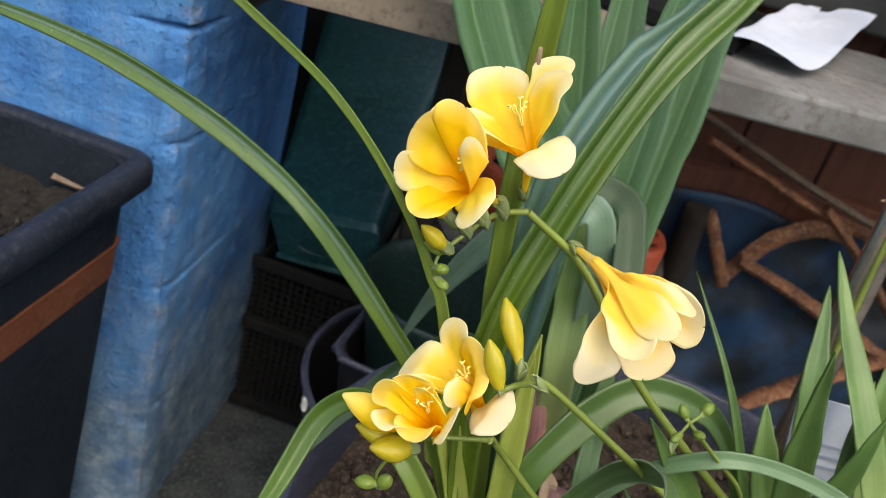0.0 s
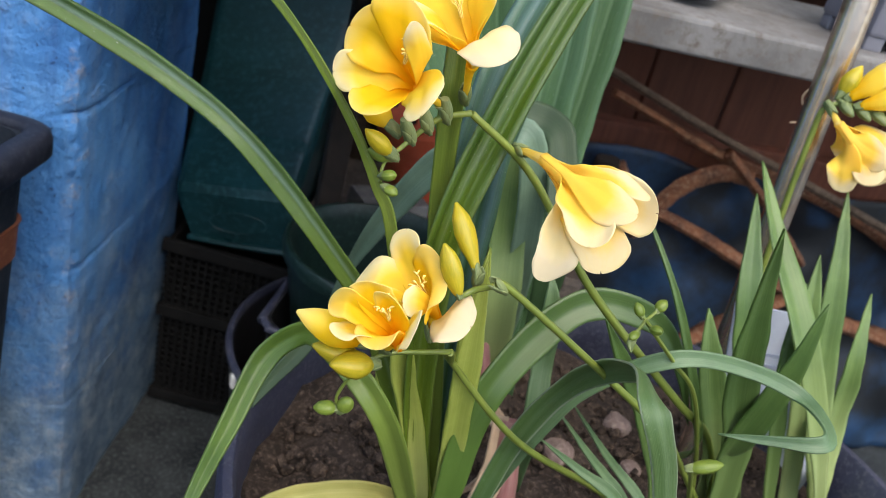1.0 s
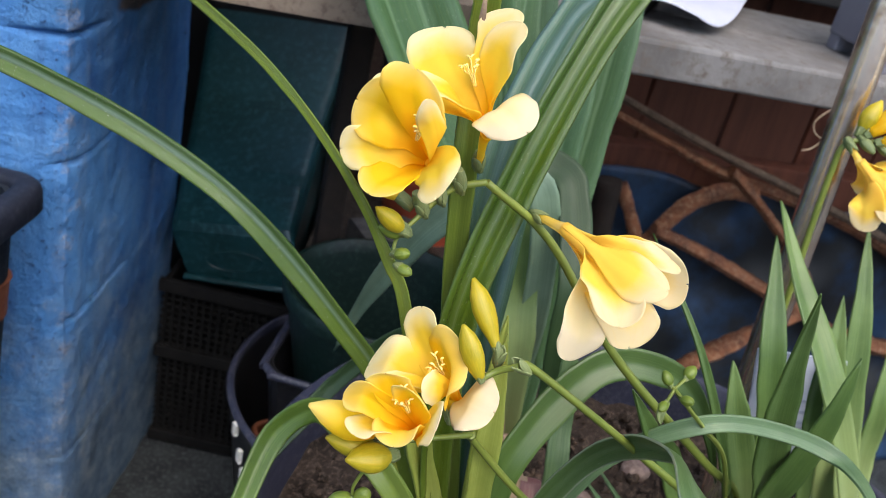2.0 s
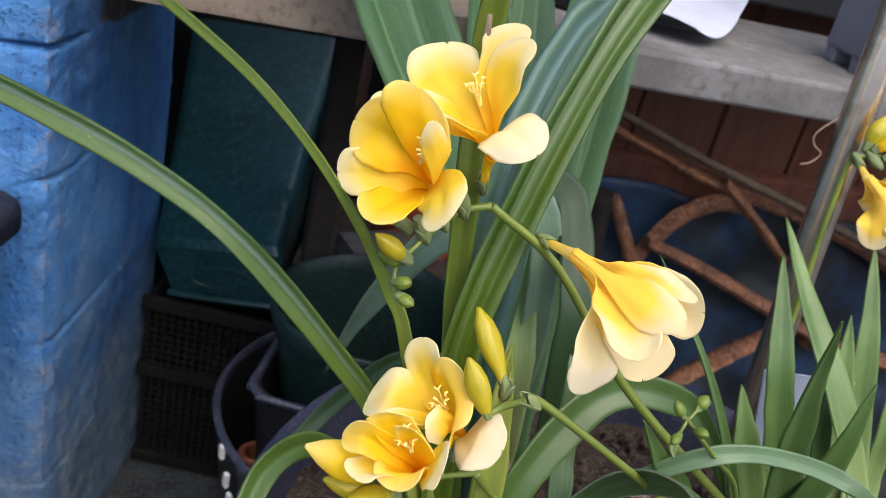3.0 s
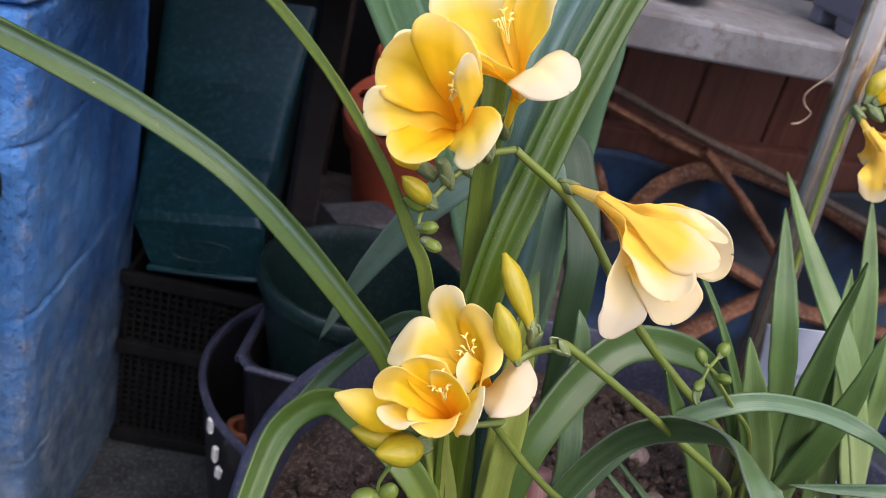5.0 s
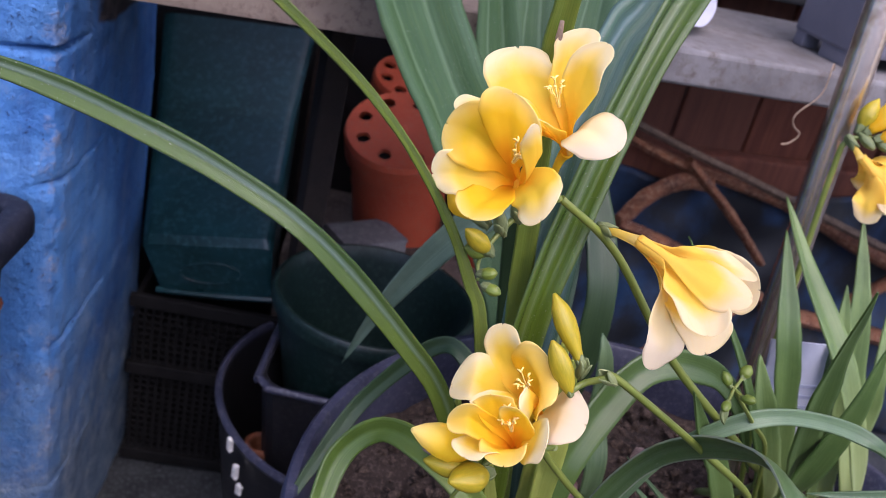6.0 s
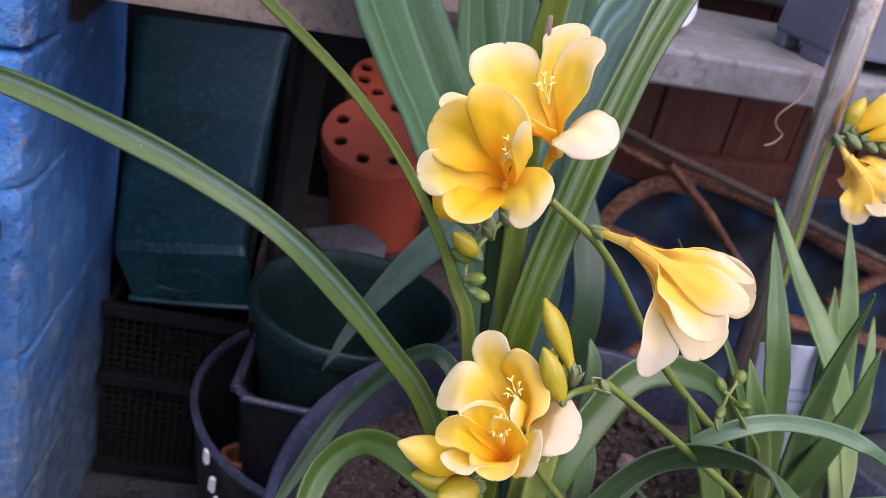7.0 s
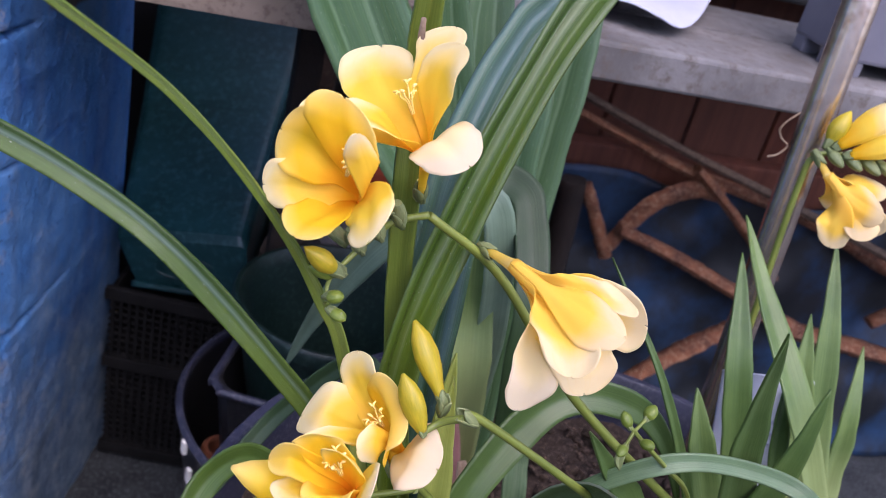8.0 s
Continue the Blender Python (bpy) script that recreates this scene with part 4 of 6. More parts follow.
def soil_sheet(cx, cy, z, rx, ry, seed, n=70, turn=0.0, rise=0.006, square=2):
    """Lumpy soil filling a pot; a higher power of square fills an oblong box to its corners."""
    verts, faces = [(cx, cy, z)], []
    rings, seg = 40, n
    off = Vector((seed * 3.1, seed * 1.7, 0))
    ca, sa = math.cos(turn), math.sin(turn)
    for i in range(1, rings + 1):
        f = i / rings
        for k in range(seg):
            a = 2 * math.pi * k / seg
            f2 = f / (abs(math.cos(a)) ** square + abs(math.sin(a)) ** square) ** (1 / square)
            lx, ly = rx * f2 * math.cos(a), ry * f2 * math.sin(a)
            p = Vector((cx + lx * ca - ly * sa, cy + lx * sa + ly * ca, 0))
            h = noise.noise((p + off) * 28) * rise + noise.noise((p + off) * 80) * rise * 0.6 + noise.noise((p + off) * 190) * rise * 0.35
            verts.append((p.x, p.y, z + h))
    for k in range(seg):
        faces.append((0, 1 + k, 1 + (k + 1) % seg))
    for i in range(rings - 1):
        for k in range(seg):
            a, b = 1 + i * seg, 1 + (i + 1) * seg
            faces.append((a + k, b + k, b + (k + 1) % seg, a + (k + 1) % seg))
    return mesh("potting_soil", verts, faces)


def clods(name, cx, cy, z, rx, ry, count, seed, turn=0.0, big=0.006):
    """Crumbs and lumps of soil, each an uneven little rock, all in one mesh."""
    rng = random.Random(seed)
    verts, faces = [], []
    base = bmesh.new()
    bmesh.ops.create_icosphere(base, subdivisions=1, radius=1.0)
    bv = [v.co.copy() for v in base.verts]
    bf = [[v.index for v in f.verts] for f in base.faces]
    base.free()
    for _ in range(count):
        a, f = rng.random() * 6.283, math.sqrt(rng.random()) * 0.95
        lx, ly = rx * f * math.cos(a), ry * f * math.sin(a)
        p = Vector((cx + lx * math.cos(turn) - ly * math.sin(turn), cy + lx * math.sin(turn) + ly * math.cos(turn), z))
        r = big * (0.18 + rng.random() ** 3)
        o = len(verts)
        m = Euler((rng.random() * 6, rng.random() * 6, rng.random() * 6)).to_matrix()
        for v in bv:
            q = m @ Vector((v.x, v.y * 0.8, v.z * 0.65)) * r * (0.75 + 0.5 * rng.random())
            verts.append(p + q)
        faces += [[o + i for i in f2] for f2 in bf]
    return mesh(name, verts, faces, False)


ts = part("trough_soil", soil_sheet(TX, TY, 0.372, 0.203, 0.0605, 5, 80, radians(TA), 0.009, 7), M_DAMPSOIL)
tagged(ts, "damp crumbly dark brown soil filling the trough", "soil", kind="stuff")
tc = part("soil_crumbs", clods("soil_crumbs", TX, TY, 0.3725, 0.190, 0.055, 900, 8, radians(TA), 0.0042), M_DAMPSOIL)
tagged(tc, "crumbs of dark soil lying in the trough", "soil", kind="stuff")
chip = slab("bark_chip", (0.034, 0.0080, 0.0025), (-0.2045, 0.6140, 0.3790), M_BARK, None, "", 0.002, (8, 5, -12), 0.002, 9)
tagged(chip, "pale dry bark chip on the trough soil", "bark")

# ---- the big plant pot ----
POT, POT_R, POT_H, SOIL_Z = (0.212, 0.364, 0.0), 0.212, 0.362, 0.322
pot, _ = turned_pot("plant_pot", POT, POT_R, POT_H, 0.006, M_GREYPOT, "large dark grey round plastic pot filled with soil", 0.78, 0.022, 0.005)
soil = part("potting_soil", soil_sheet(POT[0], POT[1], SOIL_Z, 0.203, 0.203, 2, 120, 0, 0.008), M_SOIL)
tagged(soil, "dark crumbly potting soil in the big pot", "soil", kind="stuff")
crumbs = part("soil_crumbs", clods("soil_crumbs", POT[0], POT[1], SOIL_Z + 0.002, 0.195, 0.195, 2600, 4, 0, 0.0055), M_CLOD)
tagged(crumbs, "crumbs and small clods on the potting soil", "soil", kind="stuff")
for x, y, r, s in ((0.2131, 0.4358, 0.011, 1), (0.2668, 0.4727, 0.010, 2), (0.2638, 0.4297, 0.007, 3), (0.235, 0.335, 0.008, 4)):
    bm = bmesh.new()
    bmesh.ops.create_icosphere(bm, subdivisions=2, radius=r)
    for v in bm.verts:
        v.co *= 1 + 0.25 * noise.noise(v.co * 120 + Vector((s, 0, 0)))
        v.co.z *= 0.7
    me = bpy.data.meshes.new("stone")
    bm.to_mesh(me)
    bm.free()
    st = part("stone", me, M_STONE)
    st.location = (x, y, SOIL_Z + r * 0.35)
    tagged(st, "small brown stone half sunk in the soil", "stone", "stones in the pot")

# ---- strap-leaved bulb plant: long arching leaves from one bundle ----
BL = (0.116, 0.360, 0.315)
strap = thing("strap_leaved_plant", BL, "bulb plant with long arching green strap leaves", "plant")
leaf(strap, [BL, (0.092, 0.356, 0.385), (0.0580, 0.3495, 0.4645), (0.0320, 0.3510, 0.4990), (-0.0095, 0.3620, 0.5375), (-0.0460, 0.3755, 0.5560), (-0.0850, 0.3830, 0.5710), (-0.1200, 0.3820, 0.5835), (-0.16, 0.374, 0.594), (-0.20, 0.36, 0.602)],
     0.0098, M_ARCH, 20, 0.17, 0.9, 0.3, 60, "long arching leaf, silvery sheen painted along it")
leaf(strap, [BL, (0.085, 0.348, 0.42), (0.0546, 0.3285, 0.5205), (0.0434, 0.3251, 0.5438), (0.0317, 0.3219, 0.5644), (0.0193, 0.3189, 0.5824), (0.0069, 0.3161, 0.5981), (-0.0056, 0.3137, 0.6114), (-0.0181, 0.3100, 0.6228), (-0.0429, 0.2986, 0.6430), (-0.075, 0.284, 0.668), (-0.11, 0.27, 0.69)],
     0.0031, M_NARROW, 25, 0.12, 2.2, 0.2, 60, "narrow arching leaf, pale along one edge")
leaf(strap, [BL, (0.090, 0.345, 0.41), (0.0769, 0.3363, 0.5083), (0.0917, 0.3521, 0.5727), (0.118, 0.3771, 0.6341), (0.1451, 0.401, 0.6671), (0.172, 0.425, 0.70), (0.20, 0.45, 0.73)],
     0.0160, M_RIDGED, -12, 0.22, 0.8, 0.25, 60, "broad ribbed leaf leaning back, pale ridges along it", pleat=0.07)
leaf(strap, [(0.12, 0.366, 0.315), (0.100, 0.362, 0.42), (0.0905, 0.36, 0.51), (0.0950, 0.3720, 0.5780), (0.1140, 0.3990, 0.6200), (0.1270, 0.4090, 0.6360), (0.1400, 0.4180, 0.6560), (0.1530, 0.4270, 0.6850)],
     0.0260, M_BLUERIB, 6, 0.10, 0.8, 0.3, 60, "bluish ribbed leaf arching over behind the others", pleat=0.06)
leaf(strap, [(0.118, 0.365, 0.315), (0.098, 0.356, 0.42), (0.0773, 0.3498, 0.5175), (0.0693, 0.3489, 0.5707), (0.0655, 0.357, 0.6196), (0.0621, 0.3505, 0.6581), (0.058, 0.345, 0.71)],
     0.0095, M_STRAP, 5, 0.25, 1.0, 0.2, 36)
leaf(strap, [BL, (0.1121, 0.3326, 0.3743), (0.1179, 0.3389, 0.4381), (0.1573, 0.3633, 0.4789), (0.1961, 0.364, 0.4798), (0.2188, 0.3589, 0.4606), (0.236, 0.352, 0.425)],
     0.0165, M_BOWED, -8, 0.16, 0.55, 0.45, 44, "arching leaf bowed over the soil")
leaf(strap, [(0.1285, 0.3603, 0.3195), (0.1263, 0.3304, 0.3637), (0.1383, 0.3333, 0.4187), (0.1494, 0.3181, 0.4675), (0.1486, 0.2718, 0.5102), (0.137, 0.2293, 0.5252), (0.1505, 0.2245, 0.4963), (0.158, 0.226, 0.465), (0.16, 0.23, 0.43)],
     0.0108, M_FOLDLEAF, 10, 0.15, 0.6, 0.25, 50, "arching leaf with pale edges, folded and hanging at its end", blunt=0.9)
leaf(strap, [(0.1284, 0.3489, 0.330), (0.1484, 0.3339, 0.4239), (0.165, 0.329, 0.4602), (0.1952, 0.3214, 0.4852), (0.2305, 0.3202, 0.485), (0.2581, 0.3114, 0.4789), (0.2525, 0.2797, 0.4803), (0.2304, 0.284, 0.474), (0.2104, 0.2921, 0.4681)],
     0.0078, M_BLUELEAF, 0, 0.15, 0.8, 0.25, 54, "pale green leaf arching over and curling back")
leaf(strap, [BL, (0.0924, 0.3288, 0.376), (0.0650, 0.2990, 0.4480), (0.0432, 0.3111, 0.4693), (0.0296, 0.3435, 0.4581), (0.0128, 0.3453, 0.441), (0.0011, 0.3226, 0.4184), (-0.0103, 0.2906, 0.4021), (-0.018, 0.268, 0.385)],
     0.0108, M_KINK, 8, 0.26, 0.9, 0.3, 46, "leaf kinked sharply with a brown mark at the kink")
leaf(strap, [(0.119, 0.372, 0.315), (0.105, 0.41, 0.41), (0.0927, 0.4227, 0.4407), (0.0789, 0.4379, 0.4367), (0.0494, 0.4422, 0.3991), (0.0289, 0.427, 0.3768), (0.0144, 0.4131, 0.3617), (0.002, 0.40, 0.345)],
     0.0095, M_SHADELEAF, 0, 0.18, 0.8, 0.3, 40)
leaf(strap, [(0.1146, 0.3639, 0.3183), (0.0879, 0.3556, 0.352), (0.0497, 0.3453, 0.36), (0.0191, 0.3294, 0.3586), (-0.01, 0.31, 0.345)], 0.0105, M_YLEAF, 0, 0.2, 0.9, 0.3, 30, "yellowing leaf lying over the soil")
for k, (dx, dy, tx, ty, wz) in enumerate(((-0.006, -0.004, -0.022, -0.012, 0.455), (0.004, -0.006, -0.012, -0.020, 0.470), (0.006, 0.000, -0.010, -0.010, 0.465), (0.000, 0.006, -0.024, -0.004, 0.42))):
    x, y = BL[0] + dx, BL[1] + dy
    leaf(strap, [(x, y, 0.312), (x + tx * 0.35, y + ty * 0.5, 0.36), (x + tx, y + ty, 0.41), (x + tx * 1.7, y + ty * 1.5, wz), (x + tx * 2.1, y + ty * 1.6, wz + 0.05)], 0.0118, M_STRAPBASE, 10 * k - 12, 0.24, 1.0, 0.25, 24, "", name="leaf_base")

tube("dry_edge", [(0.0630, 0.3490, 0.6280), (0.0622, 0.3486, 0.6335), (0.0617, 0.3486, 0.6400)], [0.0004, 0.0013, 0.0008], M_BARK, strap, "dry brown edge of a leaf", 12, 8, 0.4)
tube("brown_mark", [(0.0480, 0.3050, 0.4722), (0.0432, 0.3086, 0.4736), (0.0385, 0.3150, 0.4720)], [0.0012, 0.0030, 0.0012], M_BARK, strap, "dry brown mark at a leaf kink", 10, 8, 0.35)

# ---- tall plant behind: broad sword leaves with pink sheaths ----
BT = (0.178, 0.50, 0.315)
tall = thing("sword_leaved_plant", BT, "tall plant with broad sword-shaped green leaves and pink sheaths", "plant")
leaf(tall, [BT, (0.1560, 0.525, 0.42), (0.1330, 0.555, 0.4852), (0.0960, 0.5648, 0.5384), (0.0620, 0.5702, 0.5947), (0.028, 0.574, 0.66), (0.0, 0.575, 0.73)], 0.060, M_BACKRIB, -15, 0.12, 0.4, 0.25, 30, pleat=0.03)
leaf(tall, [(0.17, 0.51, 0.315), (0.158, 0.54, 0.42), (0.138, 0.57, 0.52), (0.12, 0.585, 0.60), (0.10, 0.59, 0.68)], 0.034, M_BACKRIB, 10, 0.14, 0.5, 0.4, 30)
leaf(tall, [(0.18, 0.51, 0.315), (0.168, 0.545, 0.43), (0.155, 0.575, 0.54), (0.148, 0.60, 0.62), (0.142, 0.61, 0.70)], 0.034, M_BACKRIB, -5, 0.12, 0.5, 0.4, 30)
leaf(tall, [(0.185, 0.50, 0.315), (0.184, 0.53, 0.43), (0.192, 0.555, 0.53), (0.20, 0.575, 0.62), (0.215, 0.59, 0.70)], 0.034, M_BACKRIB, 8, 0.12, 0.6, 0.35, 30, "broad leaf with pale edge")
leaf(tall, [(0.178, 0.495, 0.315), (0.170, 0.51, 0.43), (0.168, 0.53, 0.53), (0.172, 0.555, 0.62), (0.18, 0.57, 0.71)], 0.030, M_BACKRIB, 20, 0.12, 0.6, 0.35, 30)
leaf(tall, [(0.17, 0.475, 0.315), (0.1507, 0.4493, 0.4131), (0.1462, 0.4625, 0.4571), (0.1416, 0.475, 0.4996), (0.14, 0.485, 0.53)], 0.022, M_BLADE, 0, 0.14, 0.7, 0.4, 26)
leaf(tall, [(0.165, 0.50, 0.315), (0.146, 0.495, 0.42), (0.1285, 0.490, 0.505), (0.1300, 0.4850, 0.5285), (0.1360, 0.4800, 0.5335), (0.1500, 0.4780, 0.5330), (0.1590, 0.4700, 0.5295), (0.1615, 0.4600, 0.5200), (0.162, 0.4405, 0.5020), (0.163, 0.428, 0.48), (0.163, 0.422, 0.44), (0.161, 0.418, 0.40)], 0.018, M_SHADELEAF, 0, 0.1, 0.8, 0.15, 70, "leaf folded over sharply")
leaf(tall, [(0.172, 0.495, 0.315), (0.160, 0.465, 0.44), (0.140, 0.452, 0.525), (0.120, 0.4600, 0.522), (0.0973, 0.4724, 0.498), (0.0812, 0.4964, 0.4549), (0.0681, 0.5233, 0.4016), (0.0584, 0.5457, 0.3474)], 0.0180, M_DROOP, 0, 0.12, 0.8, 0.35, 44, "dull green leaf drooping over the pot edge")
leaf(tall, [(0.175, 0.40, 0.32), (0.1612, 0.3746, 0.3985), (0.1616, 0.3892, 0.4275), (0.1583, 0.3961, 0.462), (0.1559, 0.4033, 0.4743)], 0.012, M_BACKLEAF, 0, 0.15, 0.8, 0.4, 22)
tube("sheath", [(0.152, 0.445, 0.318), (0.1498, 0.4491, 0.369), (0.1427, 0.4587, 0.4053)], [0.009, 0.0075, 0.005], M_SHEATH, tall, "pink sheath at a leaf base", 14, 10)
tube("sheath", [(0.158, 0.372, 0.318), (0.1563, 0.372, 0.350), (0.1557, 0.3871, 0.3864)], [0.010, 0.009, 0.006], M_SHEATH, tall, "pink sheath at a leaf base", 14, 10)
leaf(tall, [(0.1530, 0.4350, 0.378), (0.1562, 0.4284, 0.362), (0.1646, 0.4199, 0.350), (0.1622, 0.408, 0.342), (0.1535, 0.3951, 0.337), (0.1341, 0.3776, 0.335)], 0.011, M_DRY, 15, 0.25, 0.5, 0.4, 26, "pale papery dead leaf curling over the soil")
leaf(tall, [(0.149, 0.3894, 0.3876), (0.1477, 0.371, 0.362), (0.1293, 0.3429, 0.348), (0.1139, 0.3327, 0.335)], 0.014, M_DRY, 0, 0.2, 0.6, 0.5, 20, "withered papery leaf")

# ---- flowers ----
def petal(parent, throat, axis, tip, left, right, spread, lay, material, cup=0.12, deep=False, notch=0.0):
    """A tepal: near the throat it wraps round the funnel's axis by its spread, further out it opens into a blade, widest between left and right, with a rounded, softly rippled end."""
    nu, nv = 34, 19
    tip, left, right = (np.asarray(v, float) for v in (tip, left, right))
    mid, half = (left + right) / 2, (right - left) * 0.5
    width = 2 * np.linalg.norm(half)
    out = mid - throat
    out = unit(out - axis * (out @ axis))
    root = throat - axis * (0.0085 if deep else 0.0120) + out * ((0.0024 if deep else 0.0012) + lay)
    run = tip - root
    m = float(np.clip((mid - root) @ run / (run @ run), 0.52, 0.84))
    u = 1 - (1 - np.linspace(0, 1, nu)) ** 1.6
    # leaves the throat along the axis, then flares through the widest place to the tip
    t0, t1, t2 = axis * np.linalg.norm(mid - root) / m * 0.9, run, (tip - mid) / (1 - m)
    a = np.where(u <= m, u / m, (u - m) / (1 - m))[:, None]
    h00, h10, h01, h11 = 2 * a ** 3 - 3 * a ** 2 + 1, a ** 3 - 2 * a ** 2 + a, 3 * a ** 2 - 2 * a ** 3, a ** 3 - a ** 2
    c = np.where((u <= m)[:, None], h00 * root + h10 * t0 * m + h01 * mid + h11 * t1 * m, h00 * mid + h10 * t1 * (1 - m) + h01 * tip + h11 * t2 * (1 - m))
    t = unit(np.gradient(c, axis=0))
    s = half / np.linalg.norm(half)
    nrm = unit(np.cross(np.broadcast_to(s, t.shape), t))
    if nrm[nu // 2] @ (throat + axis * 0.022 - mid) < 0:
        nrm = -nrm
    prof = np.interp(u, [0, 0.25 * m, 0.5 * m, 0.75 * m, m, 1.0], [0.78, 0.90, 0.97, 1.0, 1.0, 1.0]) * np.sqrt(np.maximum(0.004, 1 - np.clip((u - m) / (1 - m), 0, 1) ** 2.3))
    v = np.linspace(-1, 1, nv)
    h = int(abs(tip[0] * 91 + tip[2] * 37) * 1e4) % 1000
    rip = 0.034 * np.sin(u * 9 + h) + 0.022 * np.sin(u * 21 + 2 * h) + 0.012 * np.sin(u * 47 + 3 * h)
    blade = v[None, :, None] * (s * (width / 2) * (prof * (1 + rip))[:, None])[:, None]
    blade = blade - t[:, None] * (notch * width * np.exp(-((v - 0.1) / 0.12) ** 2)[None] * (u ** 12)[:, None])[..., None]
    blade = blade - t[:, None] * (0.045 * width * np.sin(3.7 * v + h)[None] ** 2 * (u ** 8)[:, None] * (1 - v ** 2)[None])[..., None]
    lift = cup * width * (np.abs(v) ** 2)[None] * np.interp(u, [0, 0.3, 0.8, 1], [1.2, 1.1, 0.8, 0.5])[:, None]
    # shallow furrows along the blade, a midrib, and a margin that rolls and waves
    lift = lift + 0.018 * width * np.sin(7 * v + h)[None] * np.sin(np.pi * u)[:, None] - 0.018 * width * np.exp(-(v / 0.10) ** 2)[None] * np.sin(np.pi * u)[:, None]
    lift = lift + 0.055 * width * (np.abs(v) ** 4)[None] * (np.sin(u[:, None] * 13 + h + 2.0 * np.sign(v)[None]) * (u ** 1.5)[:, None])
    blade = blade + nrm[:, None] * (lift * np.minimum(1, prof * 1.05)[:, None] ** 1.5)[..., None]
    # the same rows wrapped round the axis
    along = (c - throat) @ axis
    core = throat + along[:, None] * axis
    rad = c - core
    r = np.linalg.norm(rad, axis=1, keepdims=True)
    e = rad / np.maximum(r, 1e-6)
    f = unit(np.cross(axis, e))
    if f[nu // 2] @ s < 0:
        f = -f
    a = v[None, :, None] * spread
    wrap = core[:, None] + r[:, None] * (e[:, None] * np.cos(a) + f[:, None] * np.sin(a)) - c[:, None]
    k = np.clip((u - (0.24 if deep else 0.26)) / 0.42, 0, 1)
    k = (k * k * (3 - 2 * k))[:, None, None]
    return part("petal", sheet("petal", c[:, None] + blade * k + wrap * (1 - k), 0.00022), material, parent)


def flower(parent, base, throat, petals, label, style, deep=False):
    """Freesia bloom: thin tube widening to a funnel, six tepals that overlap round its mouth, stamens and forked style, green calyx."""
    base, throat, style = np.asarray(base, float), np.asarray(throat, float), np.asarray(style, float)
    mids = [(np.asarray(p[1], float) + np.asarray(p[2], float)) / 2 for p in petals]
    axis = unit(0.5 * unit(sum(mids) / len(mids) - throat) + 0.5 * unit(throat - base))
    lean = axis * -0.18 * np.linalg.norm(throat - base) + (throat - base) * 0.15
    f = tube("flower", [base, base + (throat - base) * 0.5 + lean, throat - axis * (0.0078 if deep else 0.0112)], [0.0014, 0.0017, 0.0021, 0.0026] if deep else [0.0013, 0.0015, 0.0020, 0.0026], M_TUBE_PALE if deep else M_TUBE, parent, label, 22, 16)
    side = unit(np.cross(axis, (0.3, 0.2, 0.9)))
    up = np.cross(axis, side)
    turn = [math.atan2((q - throat) @ up, (q - throat) @ side) for q in mids]
    order = sorted(range(len(petals)), key=lambda i: turn[i])
    for n, i in enumerate(order):
        tip, left, right, kind, cup = petals[i]
        back = (turn[i] - turn[order[n - 1]]) % (2 * math.pi)
        fore = (turn[order[(n + 1) % len(order)]] - turn[i]) % (2 * math.pi)
        spread = min(1.15, max(0.62, 0.56 * max(back, fore)))
        away = unit(sum(mids) / len(mids) - throat) * 0.008 if deep and cup < 0 else 0.0
        petal(f, throat + away, axis, tip, left, right, spread, 0.0004 * (i % 3), (M_PETAL, M_PETAL_PALE, M_PETAL_WHITE, M_PETAL_OUTER)[kind], cup, deep, 0.03 if i % 2 == 0 else 0.0)
    ax2 = unit(style - throat)
    s2 = unit(np.cross(ax2, (0.3, 0.2, 0.9)))
    u2 = np.cross(ax2, s2)
    # three slim stamens and three style branches, each forked and curling outwards
    for i in range(6):
        a = i * 1.05 + 0.4
        d = s2 * math.cos(a) + u2 * math.sin(a)
        w = np.cross(ax2, d)
        end = style + d * (0.0016 + 0.0007 * (i % 3)) + ax2 * 0.0010 * (i % 3)
        tube("stamen", [throat + (style - throat) * 0.50 + d * 0.0004, throat + (style - throat) * 0.82 + d * 0.0009, end - ax2 * 0.0016, end], [0.00025, 0.00025, 0.0003, 0.00035], M_STAMEN, f, "", 14, 6)
        for q in ((-1, 1) if i % 2 else (0,)):
            tube("stigma" if i % 2 else "anther", [end, end + d * 0.0007 + w * 0.0006 * q + ax2 * 0.0005, end + d * 0.0015 + w * 0.0013 * q + ax2 * 0.0004], [0.00035, 0.0004, 0.00025] if i % 2 else [0.0004, 0.0006, 0.0003], M_STAMEN, f, "", 8, 6)
    calyx(f, base, unit(throat - base))
    return f


